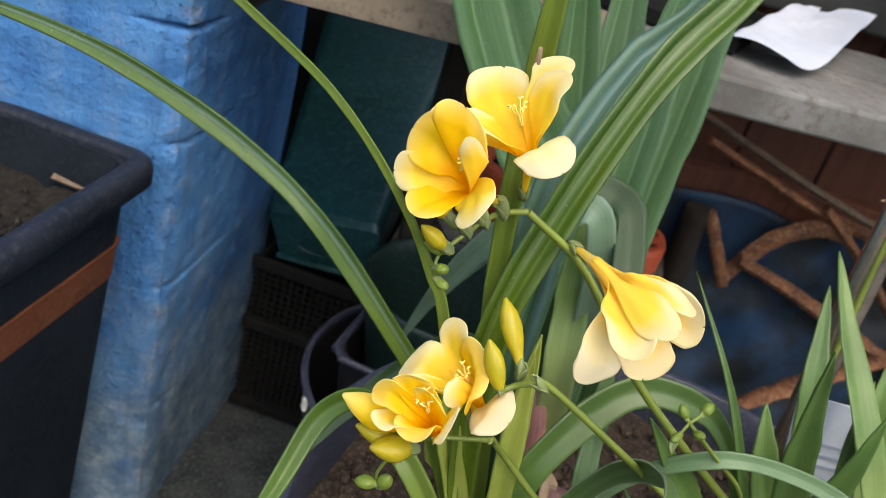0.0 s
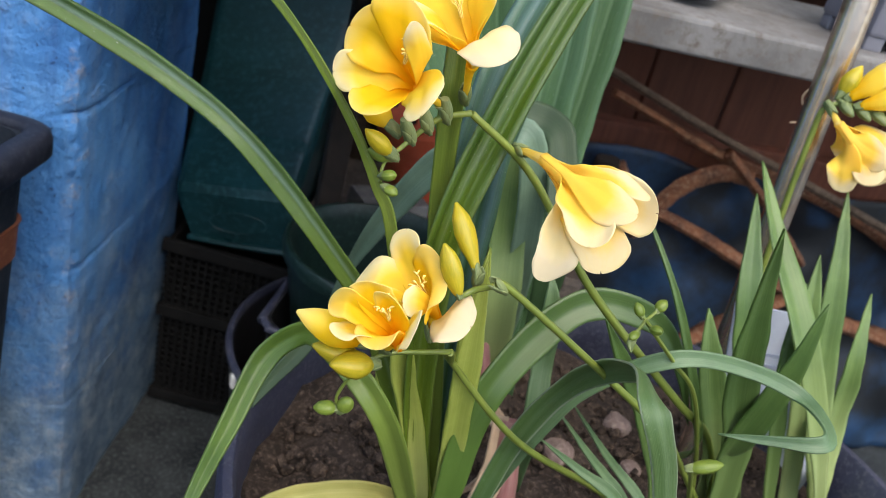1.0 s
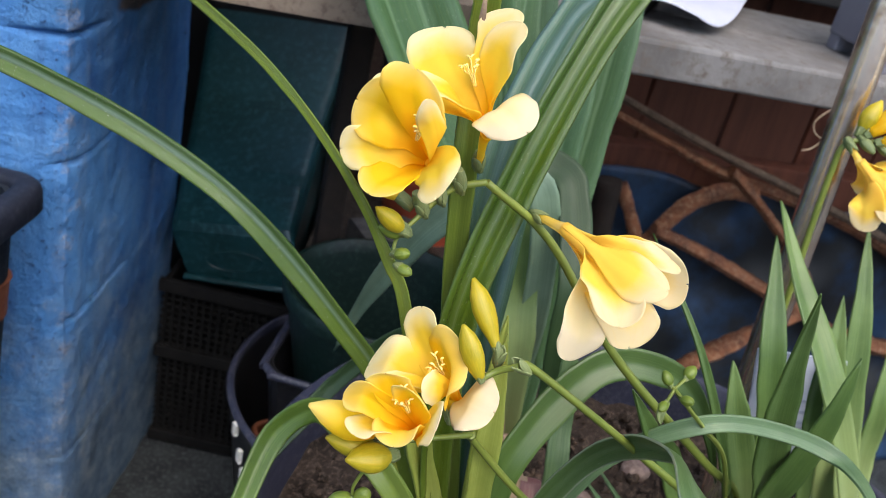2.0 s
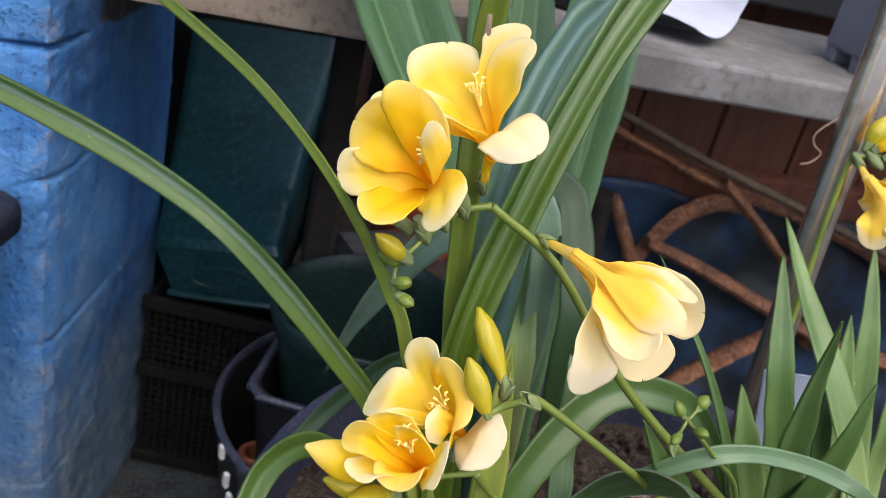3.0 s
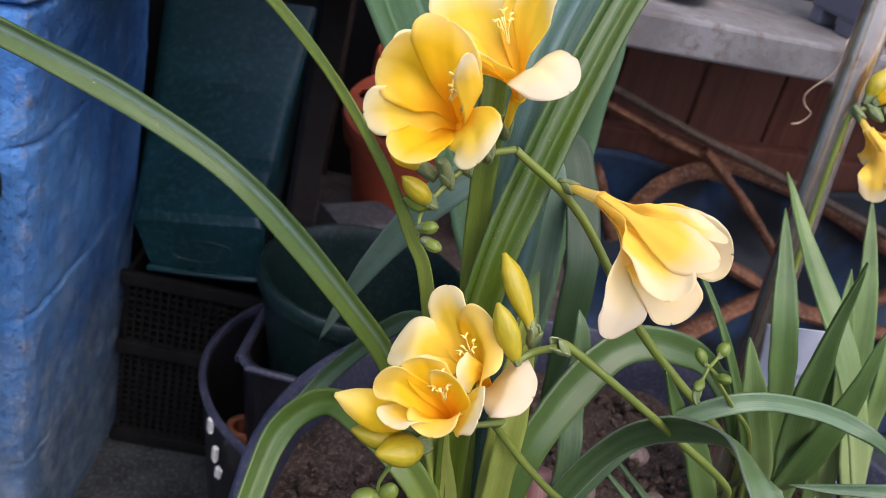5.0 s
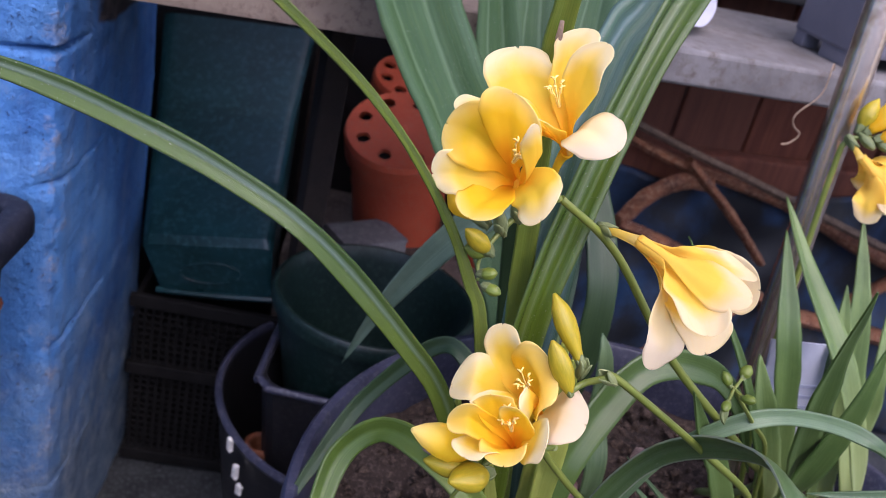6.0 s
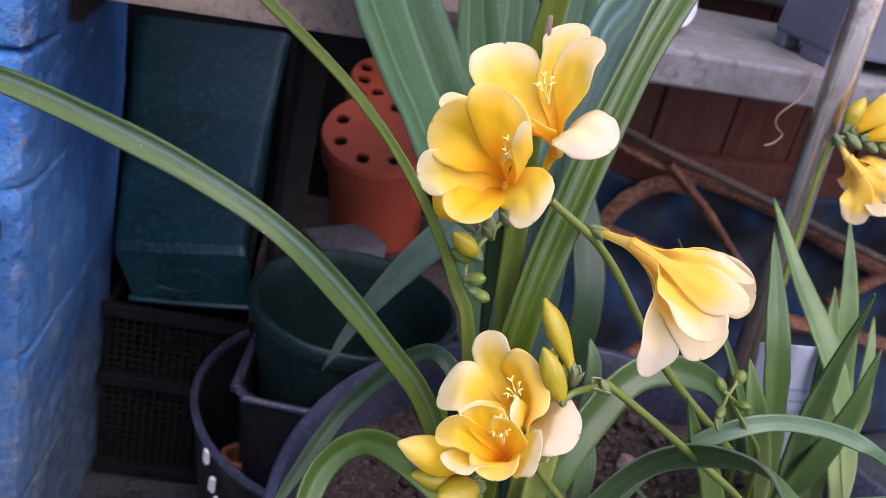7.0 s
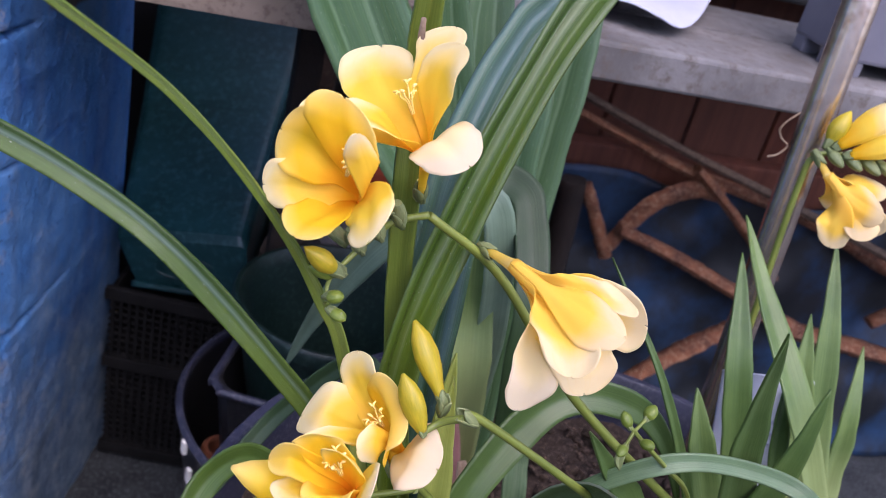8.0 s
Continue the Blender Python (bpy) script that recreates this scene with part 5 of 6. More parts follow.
def calyx(parent, base, axis, size=1.0, name="calyx"):
    """Two or three pointed green bracts clasping a flower's foot."""
    axis = np.asarray(axis, float)
    side = unit(np.cross(axis, (0.3, -0.5, 0.8)))
    up = np.cross(axis, side)
    for k in range(3):
        a = 2.1 * k + 0.5
        d = side * math.cos(a) + up * math.sin(a)
        b = np.asarray(base, float) - axis * 0.003 * size
        c = np.array([b + d * 0.0010 * size, b + axis * 0.004 * size + d * 0.0023 * size, b + axis * 0.0095 * size + d * 0.0025 * size])
        g = curve(c, 9)
        s = np.cross(axis, d)
        w = np.interp(np.linspace(0, 1, 9), [0, 0.4, 0.8, 1], [0.55, 0.9, 0.7, 0.15]) * 0.0031 * size
        v = np.linspace(-1, 1, 5)
        grid = g[:, None] + s[None, None] * (v[None, :, None] * w[:, None, None]) - d[None, None] * ((v ** 2)[None, :, None] * w[:, None, None] * 0.5)
        part(name, sheet(name, grid, 0.0004), M_CALYX, parent)


def bud(parent, base, tip, r, material, label="", shape=(0.25, 0.75, 1.0, 0.92, 0.62, 0.12), cal=1.0, bend=(0, 0, 0)):
    base, tip = np.asarray(base, float), np.asarray(tip, float)
    b = tube("bud", [base, (base + tip) / 2 + np.asarray(bend, float), tip], [r * s for s in shape], material, parent, label, 20, 14, 0.85)
    if cal:
        calyx(b, base, unit(tip - base), cal)
    return b


BR = (0.305, 0.385, 0.32)
fre = thing("freesia_plant", BR, "freesia in full yellow bloom with sword leaves and wiry stems", "plant")
# wiry stems
tube("stem", [BR, (0.2662, 0.37, 0.3997), (0.2125, 0.3356, 0.4518), (0.1483, 0.3327, 0.5076), (0.1078, 0.3381, 0.5542), (0.0749, 0.3350, 0.5775)], [0.0021, 0.0021, 0.0020, 0.0018, 0.0015], M_STEM, fre, "", 50, 10)
tube("stem", [BR, (0.245, 0.3546, 0.3939), (0.1942, 0.3063, 0.4537), (0.1527, 0.2974, 0.4866), (0.0992, 0.2921, 0.5245), (0.091, 0.290, 0.5275)], [0.0019, 0.0019, 0.0017, 0.0015, 0.0016], M_STEM, fre, "", 44, 10)
tube("stem", [(0.27, 0.368, 0.318), (0.1994, 0.3438, 0.3796), (0.1363, 0.3246, 0.4239), (0.0906, 0.3175, 0.4706), (0.082, 0.2935, 0.4915)], [0.0018, 0.0018, 0.0016, 0.0013], M_STEM, fre, "", 44, 10)
# flower-bearing combs, zigzag between the flowers
tube("comb", [(0.0749, 0.3350, 0.5775), (0.064, 0.3345, 0.574), (0.0575, 0.333, 0.5685), (0.0500, 0.329, 0.5610), (0.0435, 0.322, 0.556), (0.0425, 0.316, 0.550)], [0.0014, 0.0013, 0.0011, 0.0008, 0.0006], M_STEM, fre, "", 36, 8)
tube("comb", [(0.0906, 0.3175, 0.4706), (0.0845, 0.2995, 0.4875), (0.0795, 0.2925, 0.4925), (0.070, 0.290, 0.4928), (0.055, 0.286, 0.4925), (0.045, 0.283, 0.486), (0.040, 0.283, 0.474), (0.040, 0.2835, 0.468)], [0.0014, 0.0013, 0.001, 0.0008, 0.0006], M_STEM, fre, "", 36, 8)
tube("comb", [(0.091, 0.290, 0.5275), (0.085, 0.2935, 0.5225), (0.080, 0.292, 0.520), (0.0775, 0.2885, 0.5215)], [0.0014, 0.0014, 0.0012, 0.0009], M_STEM, fre, "", 24, 8)
calyx(fre, (0.0935, 0.2906, 0.5262), unit(np.array((-0.006, -0.001, 0.004))), 0.95, "bract")
calyx(fre, (0.0855, 0.2985, 0.5235), unit(np.array((0.0, -0.001, 0.006))), 0.9, "bract")

flower(fre, (0.0728, 0.3440, 0.5800), (0.0640, 0.3295, 0.6080), [
    ((0.0512, 0.3580, 0.6262), (0.0385, 0.3530, 0.6150), (0.0635, 0.3480, 0.6225), 1, 0.12),
    ((0.0726, 0.3473, 0.6392), (0.0615, 0.3490, 0.6310), (0.0745, 0.3420, 0.6320), 1, 0.10),
    ((0.0707, 0.3271, 0.6395), (0.0612, 0.3330, 0.6305), (0.0710, 0.3235, 0.6290), 1, 0.12),
    ((0.0264, 0.3399, 0.6062), (0.0330, 0.3430, 0.6100), (0.0335, 0.3340, 0.6055), 1, 0.06),
    ((0.0375, 0.3200, 0.6165), (0.0484, 0.3290, 0.6143), (0.0521, 0.3150, 0.6105), 1, 0.12),
    ((0.0770, 0.3085, 0.6080), (0.0765, 0.3240, 0.6183), (0.0590, 0.3160, 0.6045), 2, -0.05),
], "open yellow bloom, one petal cream white", (0.0574, 0.3290, 0.6210))
flower(fre, (0.0640, 0.3350, 0.5780), (0.0405, 0.3125, 0.5945), [
    ((0.0176, 0.3205, 0.5881), (0.0231, 0.3219, 0.5974), (0.0260, 0.3139, 0.5833), 1, 0.10),
    ((0.0210, 0.3282, 0.6040), (0.0275, 0.3185, 0.5925), (0.0345, 0.3220, 0.6140), 0, 0.12),
    ((0.0366, 0.3143, 0.6220), (0.0271, 0.3168, 0.6155), (0.0491, 0.3108, 0.6085), 0, 0.12),
    ((0.0400, 0.2985, 0.6175), (0.0415, 0.3005, 0.6040), (0.0530, 0.3100, 0.6015), 1, 0.20),
    ((0.0475, 0.2905, 0.5880), (0.0420, 0.3020, 0.5870), (0.0528, 0.2985, 0.6020), 1, -0.06),
    ((0.0275, 0.3020, 0.5813), (0.0262, 0.3125, 0.5855), (0.0385, 0.3010, 0.5845), 0, 0.08),
], "wide open deep yellow bloom", (0.0412, 0.3066, 0.6045))
flower(fre, (0.0985, 0.3385, 0.5655), (0.1085, 0.3135, 0.5685), [
    ((0.1385, 0.3010, 0.5725), (0.1290, 0.3060, 0.5745), (0.1370, 0.2930, 0.5700), 3, 0.12),
    ((0.1320, 0.2830, 0.5690), (0.1243, 0.3040, 0.5745), (0.1170, 0.2880, 0.5645), 3, 0.16),
    ((0.1478, 0.2990, 0.5640), (0.1400, 0.3060, 0.5740), (0.1440, 0.3005, 0.5530), 3, 0.12),
    ((0.1165, 0.2790, 0.5550), (0.1085, 0.2940, 0.5590), (0.1255, 0.2860, 0.5625), 3, 0.16),
    ((0.1317, 0.2942, 0.5371), (0.1185, 0.2966, 0.5440), (0.1415, 0.3000, 0.5470), 3, 0.10),
    ((0.1075, 0.2895, 0.5325), (0.1025, 0.2910, 0.5450), (0.1208, 0.2950, 0.5415), 2, -0.03),
], "funnel-shaped cream and yellow bloom hanging sideways", (0.1230, 0.3010, 0.5600), True)
flower(fre, (0.0740, 0.3010, 0.4940), (0.0712, 0.3020, 0.5085), [
    ((0.0571, 0.3165, 0.5321), (0.0530, 0.3180, 0.5215), (0.0645, 0.3095, 0.5275), 1, 0.10),
    ((0.0408, 0.3110, 0.5065), (0.0525, 0.3165, 0.5165), (0.0450, 0.2985, 0.5085), 1, 0.12),
    ((0.0718, 0.2945, 0.5275), (0.0640, 0.3080, 0.5295), (0.0702, 0.2855, 0.5155), 0, 0.20),
    ((0.0383, 0.2850, 0.5190), (0.0479, 0.2905, 0.5205), (0.0493, 0.2846, 0.5190), 1, 0.05),
    ((0.0555, 0.2810, 0.5195), (0.0620, 0.2900, 0.5225), (0.0645, 0.2860, 0.5095), 1, 0.12),
    ((0.0832, 0.2800, 0.5135), (0.0818, 0.2965, 0.5190), (0.0700, 0.2800, 0.5055), 2, -0.04),
], "open yellow bloom with one white lower petal", (0.0635, 0.2985, 0.5186))
flower(fre, (0.0550, 0.2880, 0.4930), (0.0534, 0.2735, 0.5110), [
    ((0.0400, 0.2755, 0.5300), (0.0345, 0.2765, 0.5270), (0.0500, 0.2770, 0.5275), 0, 0.16),
    ((0.0285, 0.2775, 0.5170), (0.0345, 0.2760, 0.5265), (0.0350, 0.2740, 0.5145), 0, 0.16),
    ((0.0324, 0.2650, 0.5117), (0.0309, 0.2741, 0.5111), (0.0398, 0.2630, 0.5136), 1, 0.10),
    ((0.0470, 0.2670, 0.5310), (0.0440, 0.2725, 0.5275), (0.0570, 0.2700, 0.5230), 0, 0.22),
    ((0.0575, 0.2595, 0.5200), (0.0598, 0.2700, 0.5250), (0.0540, 0.2615, 0.5125), 1, -0.04),
    ((0.0453, 0.2610, 0.5113), (0.0395, 0.2700, 0.5115), (0.0535, 0.2640, 0.5150), 0, 0.20),
], "cupped deep yellow bloom", (0.0480, 0.2718, 0.5226))
# buds
bud(fre, (0.0470, 0.3357, 0.5642), (0.0343, 0.3450, 0.5711), 0.0062, M_TUBE, "yellow flower closing behind the open ones", (0.25, 0.4, 0.75, 1.0, 0.9, 0.3))
bud(fre, (0.0440, 0.2820, 0.4990), (0.0183, 0.2806, 0.5102), 0.0072, M_PETAL, "half-open pale yellow bud")
bud(fre, (0.0856, 0.2993, 0.5255), (0.0733, 0.3150, 0.5475), 0.0048, M_BUD, "tall closed yellow bud", (0.3, 0.5, 0.85, 1.0, 0.8, 0.15), 0.75)
bud(fre, (0.0775, 0.2890, 0.5215), (0.0688, 0.2974, 0.5381), 0.0042, M_BUD, "closed green-yellow bud", (0.4, 0.8, 1.0, 1.0, 0.75, 0.15), 0.6)
bud(fre, (0.0450, 0.3200, 0.5605), (0.0330, 0.3156, 0.5705), 0.0043, M_BUD, "plump closed bud")
bud(fre, (0.0460, 0.3240, 0.5580), (0.0360, 0.3200, 0.5610), 0.0040, M_BUD_GREEN)
bud(fre, (0.0432, 0.3155, 0.5532), (0.0472, 0.3117, 0.5560), 0.0027, M_BUD_GREEN, "", (0.5, 0.9, 1.0, 0.95, 0.75, 0.2), 0.7)
bud(fre, (0.0445, 0.3115, 0.5502), (0.0486, 0.3072, 0.5502), 0.0025, M_BUD_GREEN, "", (0.5, 0.9, 1.0, 0.95, 0.75, 0.2), 0.7)
for p, q in (((0.0655, 0.3345, 0.574), (0.062, 0.330, 0.5830)), ((0.0590, 0.333, 0.569), (0.0545, 0.329, 0.5780)), ((0.0530, 0.331, 0.564), (0.0480, 0.327, 0.5730))):
    bud(fre, p, q, 0.0028, M_CALYX, "green calyx round a flower foot", (0.6, 0.95, 1.0, 0.9, 0.8, 0.6), 1.0)
bud(fre, (0.0455, 0.2820, 0.4915), (0.0262, 0.2825, 0.4950), 0.0055, M_BUD, "plump yellow-green bud")
bud(fre, (0.0500, 0.2790, 0.4920), (0.0330, 0.2720, 0.4945), 0.0062, M_BUD, "plump yellow bud")
bud(fre, (0.0405, 0.2838, 0.4655), (0.0318, 0.2846, 0.4640), 0.0034, M_BUD_GREEN, "small green bud", (0.5, 0.9, 1.0, 0.95, 0.75, 0.2), 0.7)
bud(fre, (0.0425, 0.2835, 0.4650), (0.0450, 0.2818, 0.4725), 0.0033, M_BUD_GREEN, "small green bud", (0.5, 0.9, 1.0, 0.95, 0.75, 0.2), 0.7)
NODE = np.array((0.1668, 0.3112, 0.5092))
for cen, r in (((0.1636, 0.3143, 0.5122), 0.0026), ((0.1746, 0.3173, 0.5140), 0.0027), ((0.1690, 0.3030, 0.5098), 0.0025), ((0.1609, 0.3050, 0.5045), 0.0021)):
    cen = np.array(cen)
    d = unit(unit(cen - NODE) + np.array((0, 0, 0.35)))
    tube("bud_stalk", [NODE, (NODE + cen) / 2 + np.array((0, 0, -0.0006)), cen - d * 0.0024], [0.0008, 0.0007, 0.0008], M_STEM, fre, "", 10, 6)
    bud(fre, cen - d * 0.0030, cen + d * 0.0032, r, M_BUD_GREEN, "small round green bud", (0.55, 0.92, 1.0, 0.96, 0.74, 0.25), 0.5)
tube("stem", [NODE, (0.1730, 0.3135, 0.5030), (0.1950, 0.3220, 0.4820), (0.2168, 0.3305, 0.4600), (0.2500, 0.3550, 0.4050), (0.2850, 0.3800, 0.3300)], [0.0009, 0.0010, 0.0012, 0.0014], M_STEM, fre, "", 36, 8)
leaf(fre, [(0.1609, 0.3050, 0.5045), (0.1602, 0.3035, 0.5010), (0.1612, 0.3022, 0.4975)], 0.0036, M_CALYX, 0, 0.2, 0.8, 0.5, 12, "papery pale bract", name="bract")
bud(fre, (0.205, 0.292, 0.447), (0.2185, 0.2900, 0.4530), 0.0036, M_BUD_GREEN, "small green bud", (0.5, 0.9, 1.0, 0.95, 0.75, 0.2), 0.8)
tube("stem", [(0.26, 0.35, 0.36), (0.225, 0.315, 0.42), (0.205, 0.292, 0.447)], [0.0016, 0.0013, 0.001], M_STEM, fre, "", 18, 8)
# sword leaves of the freesia
for ctrl, w, m, roll, tp in (
    ([BR, (0.2745, 0.3599, 0.4026), (0.2429, 0.3379, 0.4633), (0.2218, 0.3208, 0.5156), (0.1997, 0.2972, 0.568)], 0.0210, M_BLADE_DARK, 5, 0.8),
    ([(0.3877, 0.4038, 0.3292), (0.3434, 0.381, 0.3955), (0.3064, 0.3877, 0.463), (0.2894, 0.4289, 0.5072), (0.2809, 0.4607, 0.5394)], 0.0180, M_BLADE, -12, 0.7),
    ([(0.3112, 0.404, 0.3281), (0.2792, 0.3737, 0.3798), (0.2643, 0.3467, 0.4235), (0.2671, 0.3384, 0.4781), (0.2703, 0.3406, 0.5152)], 0.0170, M_BLADE_DARK, 0, 0.7),
    ([(0.3907, 0.414, 0.3307), (0.3641, 0.4014, 0.3753), (0.3527, 0.4182, 0.425), (0.3456, 0.4386, 0.4855), (0.3471, 0.4662, 0.5294)], 0.0160, M_BLADE, 8, 0.6),
    ([(0.3889, 0.4076, 0.3265), (0.3885, 0.427, 0.3798), (0.3793, 0.4286, 0.4308), (0.385, 0.450, 0.470)], 0.0150, M_BLADE, 0, 0.75),
    ([(0.328, 0.41, 0.325), (0.2927, 0.3972, 0.4107), (0.2762, 0.4069, 0.4718), (0.2747, 0.4423, 0.5258)], 0.0150, M_BLADE_DARK, 10, 0.5),
    ([(0.2875, 0.4379, 0.33), (0.264, 0.379, 0.3869), (0.2347, 0.3484, 0.4364), (0.2066, 0.362, 0.4939), (0.1772, 0.3929, 0.5395)], 0.0058, M_BLADE_DARK, 0, 0.7),
    ([(0.2558, 0.375, 0.325), (0.2296, 0.345, 0.3886), (0.1986, 0.3367, 0.4436), (0.1771, 0.33, 0.4701), (0.152, 0.3161, 0.5034)], 0.0140, M_BLADE_DARK, 0, 0.7),
    ([(0.30, 0.395, 0.32), (0.275, 0.375, 0.39), (0.2488, 0.3712, 0.4443), (0.238, 0.382, 0.4800)], 0.0180, M_BLADE, 0, 0.6),
    ([(0.21, 0.318, 0.33), (0.2080, 0.3120, 0.372), (0.1883, 0.3089, 0.4077), (0.1674, 0.3189, 0.4165), (0.1499, 0.3364, 0.4192)], 0.0060, M_BACKLEAF, 0, 0.7),
    ([(0.22, 0.325, 0.33), (0.2140, 0.3180, 0.372), (0.1955, 0.3155, 0.4018), (0.1798, 0.3362, 0.4113), (0.1684, 0.3647, 0.4155)], 0.0055, M_BACKLEAF, 0, 0.7),
    ([(0.23, 0.33, 0.33), (0.2240, 0.3220, 0.370), (0.2084, 0.3215, 0.3973), (0.1924, 0.3425, 0.4072), (0.1826, 0.3812, 0.4096)], 0.0055, M_BACKLEAF, 0, 0.7),
    ([(0.37, 0.41, 0.325), (0.345, 0.41, 0.40), (0.325, 0.415, 0.46), (0.322, 0.43, 0.50)], 0.0140, M_BLADE, 15, 0.6),
    ([(0.35, 0.40, 0.325), (0.318, 0.39, 0.40), (0.305, 0.395, 0.45), (0.307, 0.41, 0.49)], 0.0120, M_BLADE_DARK, -10, 0.6),
):
    leaf(fre, ctrl, w, m, roll, 0.16, 0.85, tp * 0.6, 30)

# ---- stake with a second freesia flowering against it ----
stake = tube("support_stake", [(0.304, 0.432, 0.318), (0.3099, 0.4584, 0.4266), (0.3153, 0.4912, 0.6534), (0.320, 0.510, 0.80), (0.325, 0.53, 1.0)], [0.0092, 0.0092], M_STAKE, None, "", 30, 20)
tagged(stake, "shiny grey-brown support cane pushed into the pot", "stake")
FB = (0.315, 0.425, 0.32)
fre2 = thing("freesia_plant", FB, "second yellow freesia flowering beside the cane", "plant")
tube("stem", [FB, (0.303, 0.438, 0.42), (0.302, 0.450, 0.50), (0.3018, 0.4580, 0.560), (0.3045, 0.4590, 0.579), (0.325, 0.455, 0.583), (0.35, 0.45, 0.58)], [0.002, 0.0019, 0.0016, 0.0012], M_STEM, fre2, "", 44, 8)
flower(fre2, (0.303, 0.4570, 0.5800), (0.3145, 0.4460, 0.5675), [
    ((0.335, 0.4560, 0.548), (0.318, 0.4600, 0.557), (0.336, 0.4500, 0.560), 3, 0.10), ((0.3430, 0.4460, 0.5720), (0.325, 0.4530, 0.576), (0.335, 0.4400, 0.568), 3, 0.14),
    ((0.3174, 0.4348, 0.5385), (0.3060, 0.4400, 0.552), (0.3240, 0.4330, 0.551), 3, -0.05), ((0.3440, 0.4366, 0.5480), (0.330, 0.4400, 0.545), (0.342, 0.4330, 0.560), 3, 0.12),
    ((0.3280, 0.4270, 0.5480), (0.3190, 0.4330, 0.552), (0.3350, 0.4280, 0.557), 3, 0.12), ((0.3320, 0.4260, 0.5640), (0.3200, 0.4420, 0.575), (0.3220, 0.4320, 0.557), 3, 0.14),
], "half-turned pale yellow bloom", (0.3270, 0.4390, 0.5590), True)
bud(fre2, (0.313, 0.457, 0.5865), (0.3420, 0.4600, 0.6130), 0.0085, M_PETAL_PALE, "closing yellow flower", (0.35, 0.6, 0.9, 1.0, 0.85, 0.3))
bud(fre2, (0.318, 0.452, 0.5840), (0.3480, 0.4480, 0.6000), 0.0075, M_PETAL_PALE, "closing yellow flower", (0.35, 0.6, 0.9, 1.0, 0.85, 0.3))
bud(fre2, (0.309, 0.460, 0.586), (0.3170, 0.4640, 0.604), 0.0055, M_BUD, "yellow-green bud")
for i in range(4):
    bud(fre2, (0.310 + 0.009 * i, 0.457 - 0.002 * i, 0.583), (0.315 + 0.010 * i, 0.449 - 0.002 * i, 0.5785), 0.0036, M_CALYX, "green calyx", (0.5, 0.9, 1.0, 0.9, 0.7, 0.3), 0.8)

# a small purple flower low down between the leaves
PF = (0.166, 0.505, 0.32)
pur = thing("purple_flower", PF, "small purple flower low between the leaves", "flower")
tube("stem", [PF, (0.167, 0.507, 0.35), (0.168, 0.508, 0.392)], [0.0014, 0.0012, 0.001], M_STEM, pur, "", 12, 6)
rng = random.Random(12)
for k in range(16):
    a, h = k * 2.4, 0.374 + 0.0016 * k
    r = 0.0058 * (1 - 0.035 * k)
    p = np.array((0.1675 + r * 0.5 * math.cos(a), 0.5075 + r * 0.5 * math.sin(a), h))
    q = p + np.array((r * math.cos(a), r * math.sin(a), -0.003))
    tube("floret", [p, (p + q) / 2 + np.array((0, 0, 0.0006)), q], [0.0006, 0.0020, 0.0022, 0.0012], M_PURPLE, pur, "", 8, 8)

# a plant label pushed aslant into the soil among the blades
def plant_label():
    """A flat plastic label: broad head above, a leg tapering to a point in the soil."""
    y = 0.4200
    tg = thing("plant_label", (0.372, y, 0.318), "white plastic plant label with faded writing among the leaves", "label")
    edge = [(0.2770, 0.4655), (0.3356, 0.4630), (0.3530, 0.4050), (0.3850, 0.3400), (0.3800, 0.3160), (0.3700, 0.3380), (0.3200, 0.3920), (0.2920, 0.4060)]
    n = len(edge)
    verts = [(x, y - 0.0006, z) for x, z in edge] + [(x, y + 0.0006, z) for x, z in edge]
    faces = [tuple(range(n)), tuple(range(2 * n - 1, n - 1, -1))] + [(k, n + k, n + (k + 1) % n, (k + 1) % n) for k in range(n)]
    part("tag", mesh("tag", verts, faces, False), M_TAG, tg)
    for k, w in enumerate((0.036, 0.028, 0.034)):
        o = part("text_bar", box_mesh("text_bar", (w, 0.0005, 0.0024), 0.0), M_INK)
        o.matrix_world = pose(0.3180 + 0.0025 * k, y - 0.0011, 0.4330 - 0.008 * k, 0, 2.4, 0)
        o.parent = tg
        o.matrix_parent_inverse = tg.matrix_world.inverted()


plant_label()

# ---- rusty iron, sticks and tarpaulin under the shelf ----
def tarp():
    n, k = 90, 40
    g = np.zeros((n, k, 3))
    for i in range(n):
        for j in range(k):
            u, v = i / (n - 1), j / (k - 1)
            x = 0.30 + 1.1 * u
            z = 0.004 + (0.352 + 0.02 * noise.noise(Vector((x * 6, 0, 7)))) * v
            y = 0.946 - 0.05 * (1 - v) ** 2 + 0.030 * noise.noise(Vector((x * 8, z * 5, 1))) * (1 - 0.4 * v) + 0.010 * noise.noise(Vector((x * 22, z * 16, 4)))
            g[i, j] = (x, y, z)
    return sheet("tarpaulin", g, 0.003)


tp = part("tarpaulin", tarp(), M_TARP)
tagged(tp, "rumpled dark blue tarpaulin against the fence foot", "tarpaulin")


def rod(name, pts, r, material, label, cat, flat=0.7, lump=0.25, group=""):
    o = tube(name, pts, r, material, None, "", 26, 8, flat, lump)
    return tagged(o, label, cat, group)


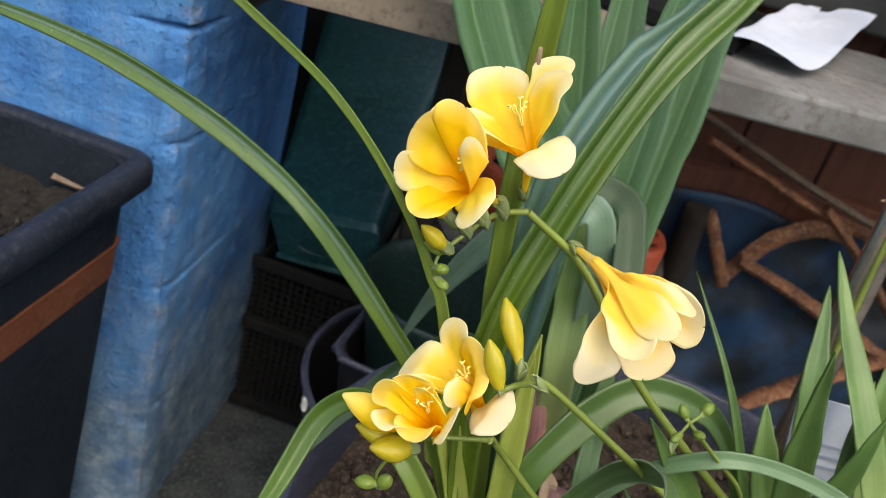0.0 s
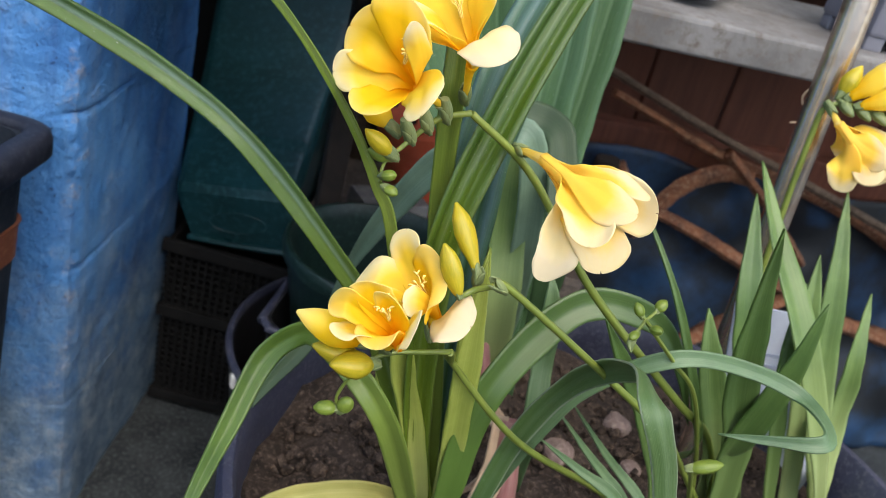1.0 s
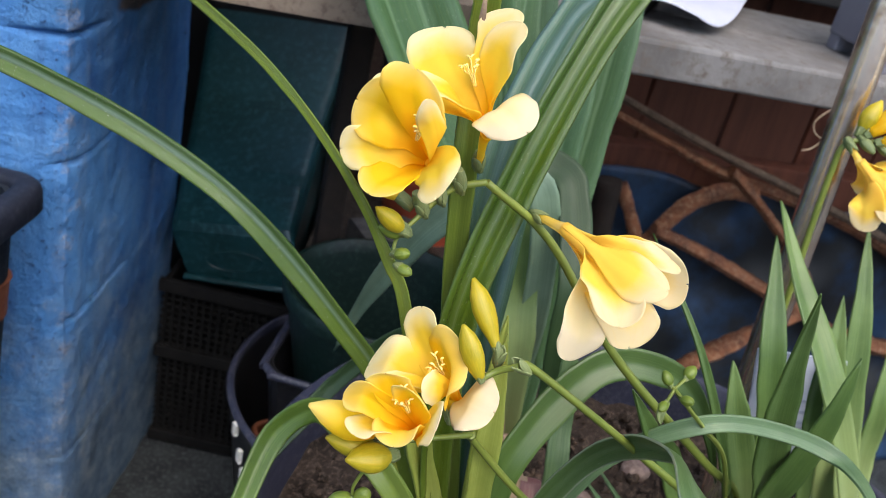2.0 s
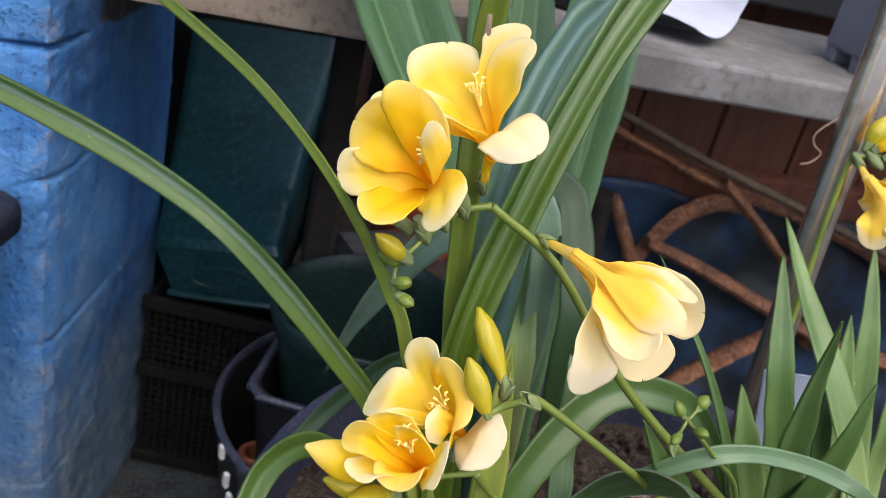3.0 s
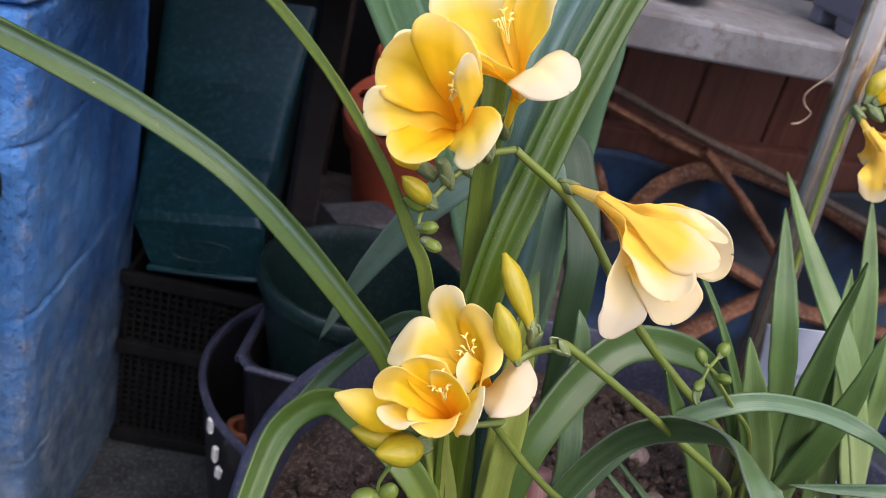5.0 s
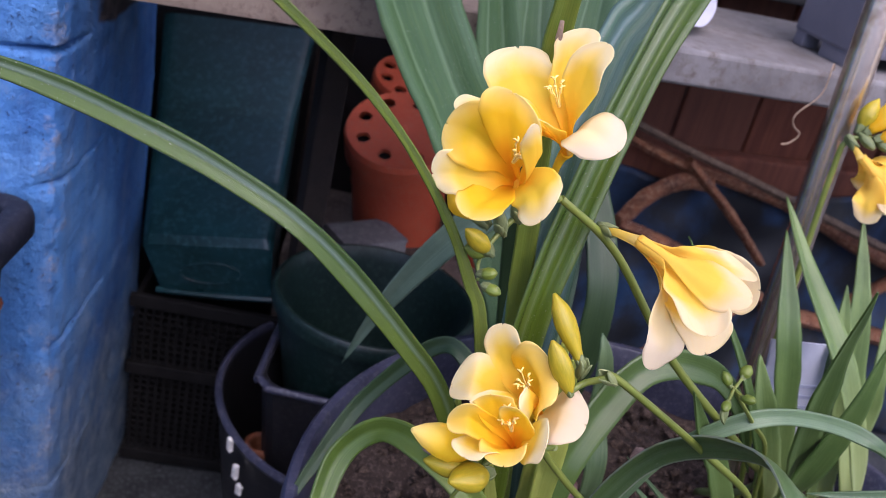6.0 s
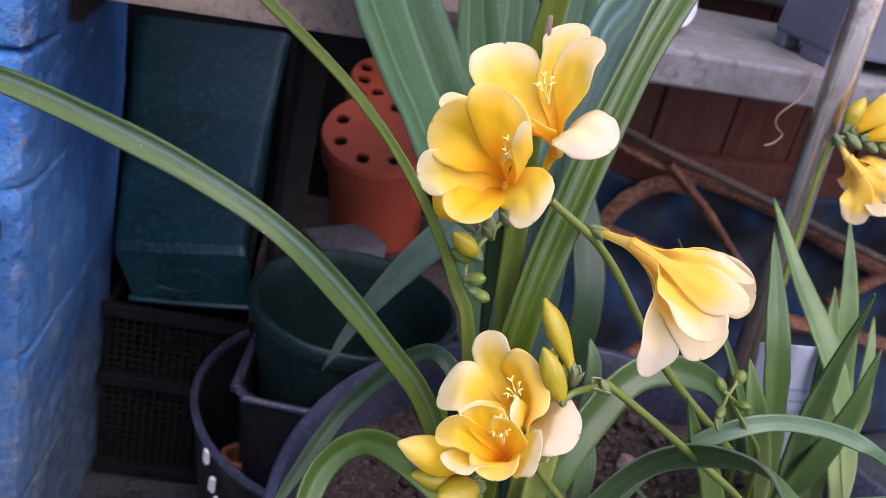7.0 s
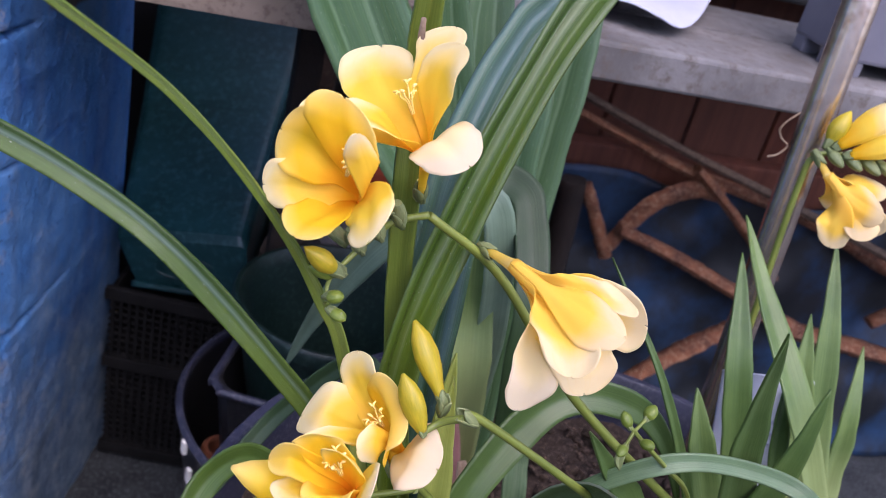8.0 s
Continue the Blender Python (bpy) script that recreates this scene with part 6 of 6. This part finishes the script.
rod("dry_cane", [(0.25, 0.985, 0.490), (0.341, 0.965, 0.455), (0.495, 0.93, 0.408), (0.631, 0.91, 0.372), (0.85, 0.88, 0.31), (1.2, 0.86, 0.21)], [0.0046, 0.005, 0.0054, 0.006], M_TWIG, "long dry grey-brown cane leaning across", "cane", 1.0, 0.06)
BARS = (
    ([(0.375, 0.95, 0.425), (0.457, 0.945, 0.399), (0.531, 0.935, 0.378), (0.686, 0.925, 0.347), (0.85, 0.92, 0.290), (1.05, 0.92, 0.23)], [0.006, 0.008, 0.010, 0.014, 0.014], "flaking rusty iron bar lying aslant"),
    ([(0.445, 0.925, 0.268), (0.465, 0.925, 0.305), (0.490, 0.925, 0.340), (0.530, 0.925, 0.362), (0.565, 0.92, 0.362)], [0.007, 0.008, 0.009, 0.008], "bent rusty iron strip"),
    ([(0.525, 0.925, 0.388), (0.597, 0.915, 0.334), (0.672, 0.912, 0.268)], [0.009, 0.008, 0.007], "straight rusty cross strip"),
    ([(0.452, 0.915, 0.305), (0.520, 0.91, 0.285), (0.607, 0.905, 0.252), (0.74, 0.90, 0.20)], [0.009, 0.011, 0.011, 0.010], "thick rusty iron bar"),
    ([(0.500, 0.86, 0.135), (0.560, 0.87, 0.175), (0.658, 0.885, 0.232)], [0.008, 0.011, 0.009], "rough orange-brown rusty strip"),
    ([(0.70, 0.90, 0.205), (0.80, 0.90, 0.19), (0.95, 0.89, 0.17)], [0.012, 0.013, 0.012], "rusty bar low down by the fence"),
    ([(0.83, 0.905, 0.222), (0.913, 0.905, 0.278), (1.0, 0.90, 0.32)], [0.009, 0.010, 0.010], "pale rusty strip crossing the others"),
    ([(0.401, 0.93, 0.350), (0.425, 0.925, 0.31), (0.452, 0.925, 0.262)], [0.006, 0.006, 0.006], "thin rusty upright strip"),
)
for pts, r, text in BARS:
    rod("rusty_bar", pts, [1.3 * q for q in r], M_RUST, text, "iron bar", 0.6, 0.22, "rusty bars")
rod("timber_post", [(0.405, 0.945, 0.0), (0.40, 0.94, 0.18), (0.39, 0.935, 0.35)], [0.016, 0.016, 0.016], M_DARKWOOD, "short dark wooden post behind the pots", "post", 1.0, 0.1)
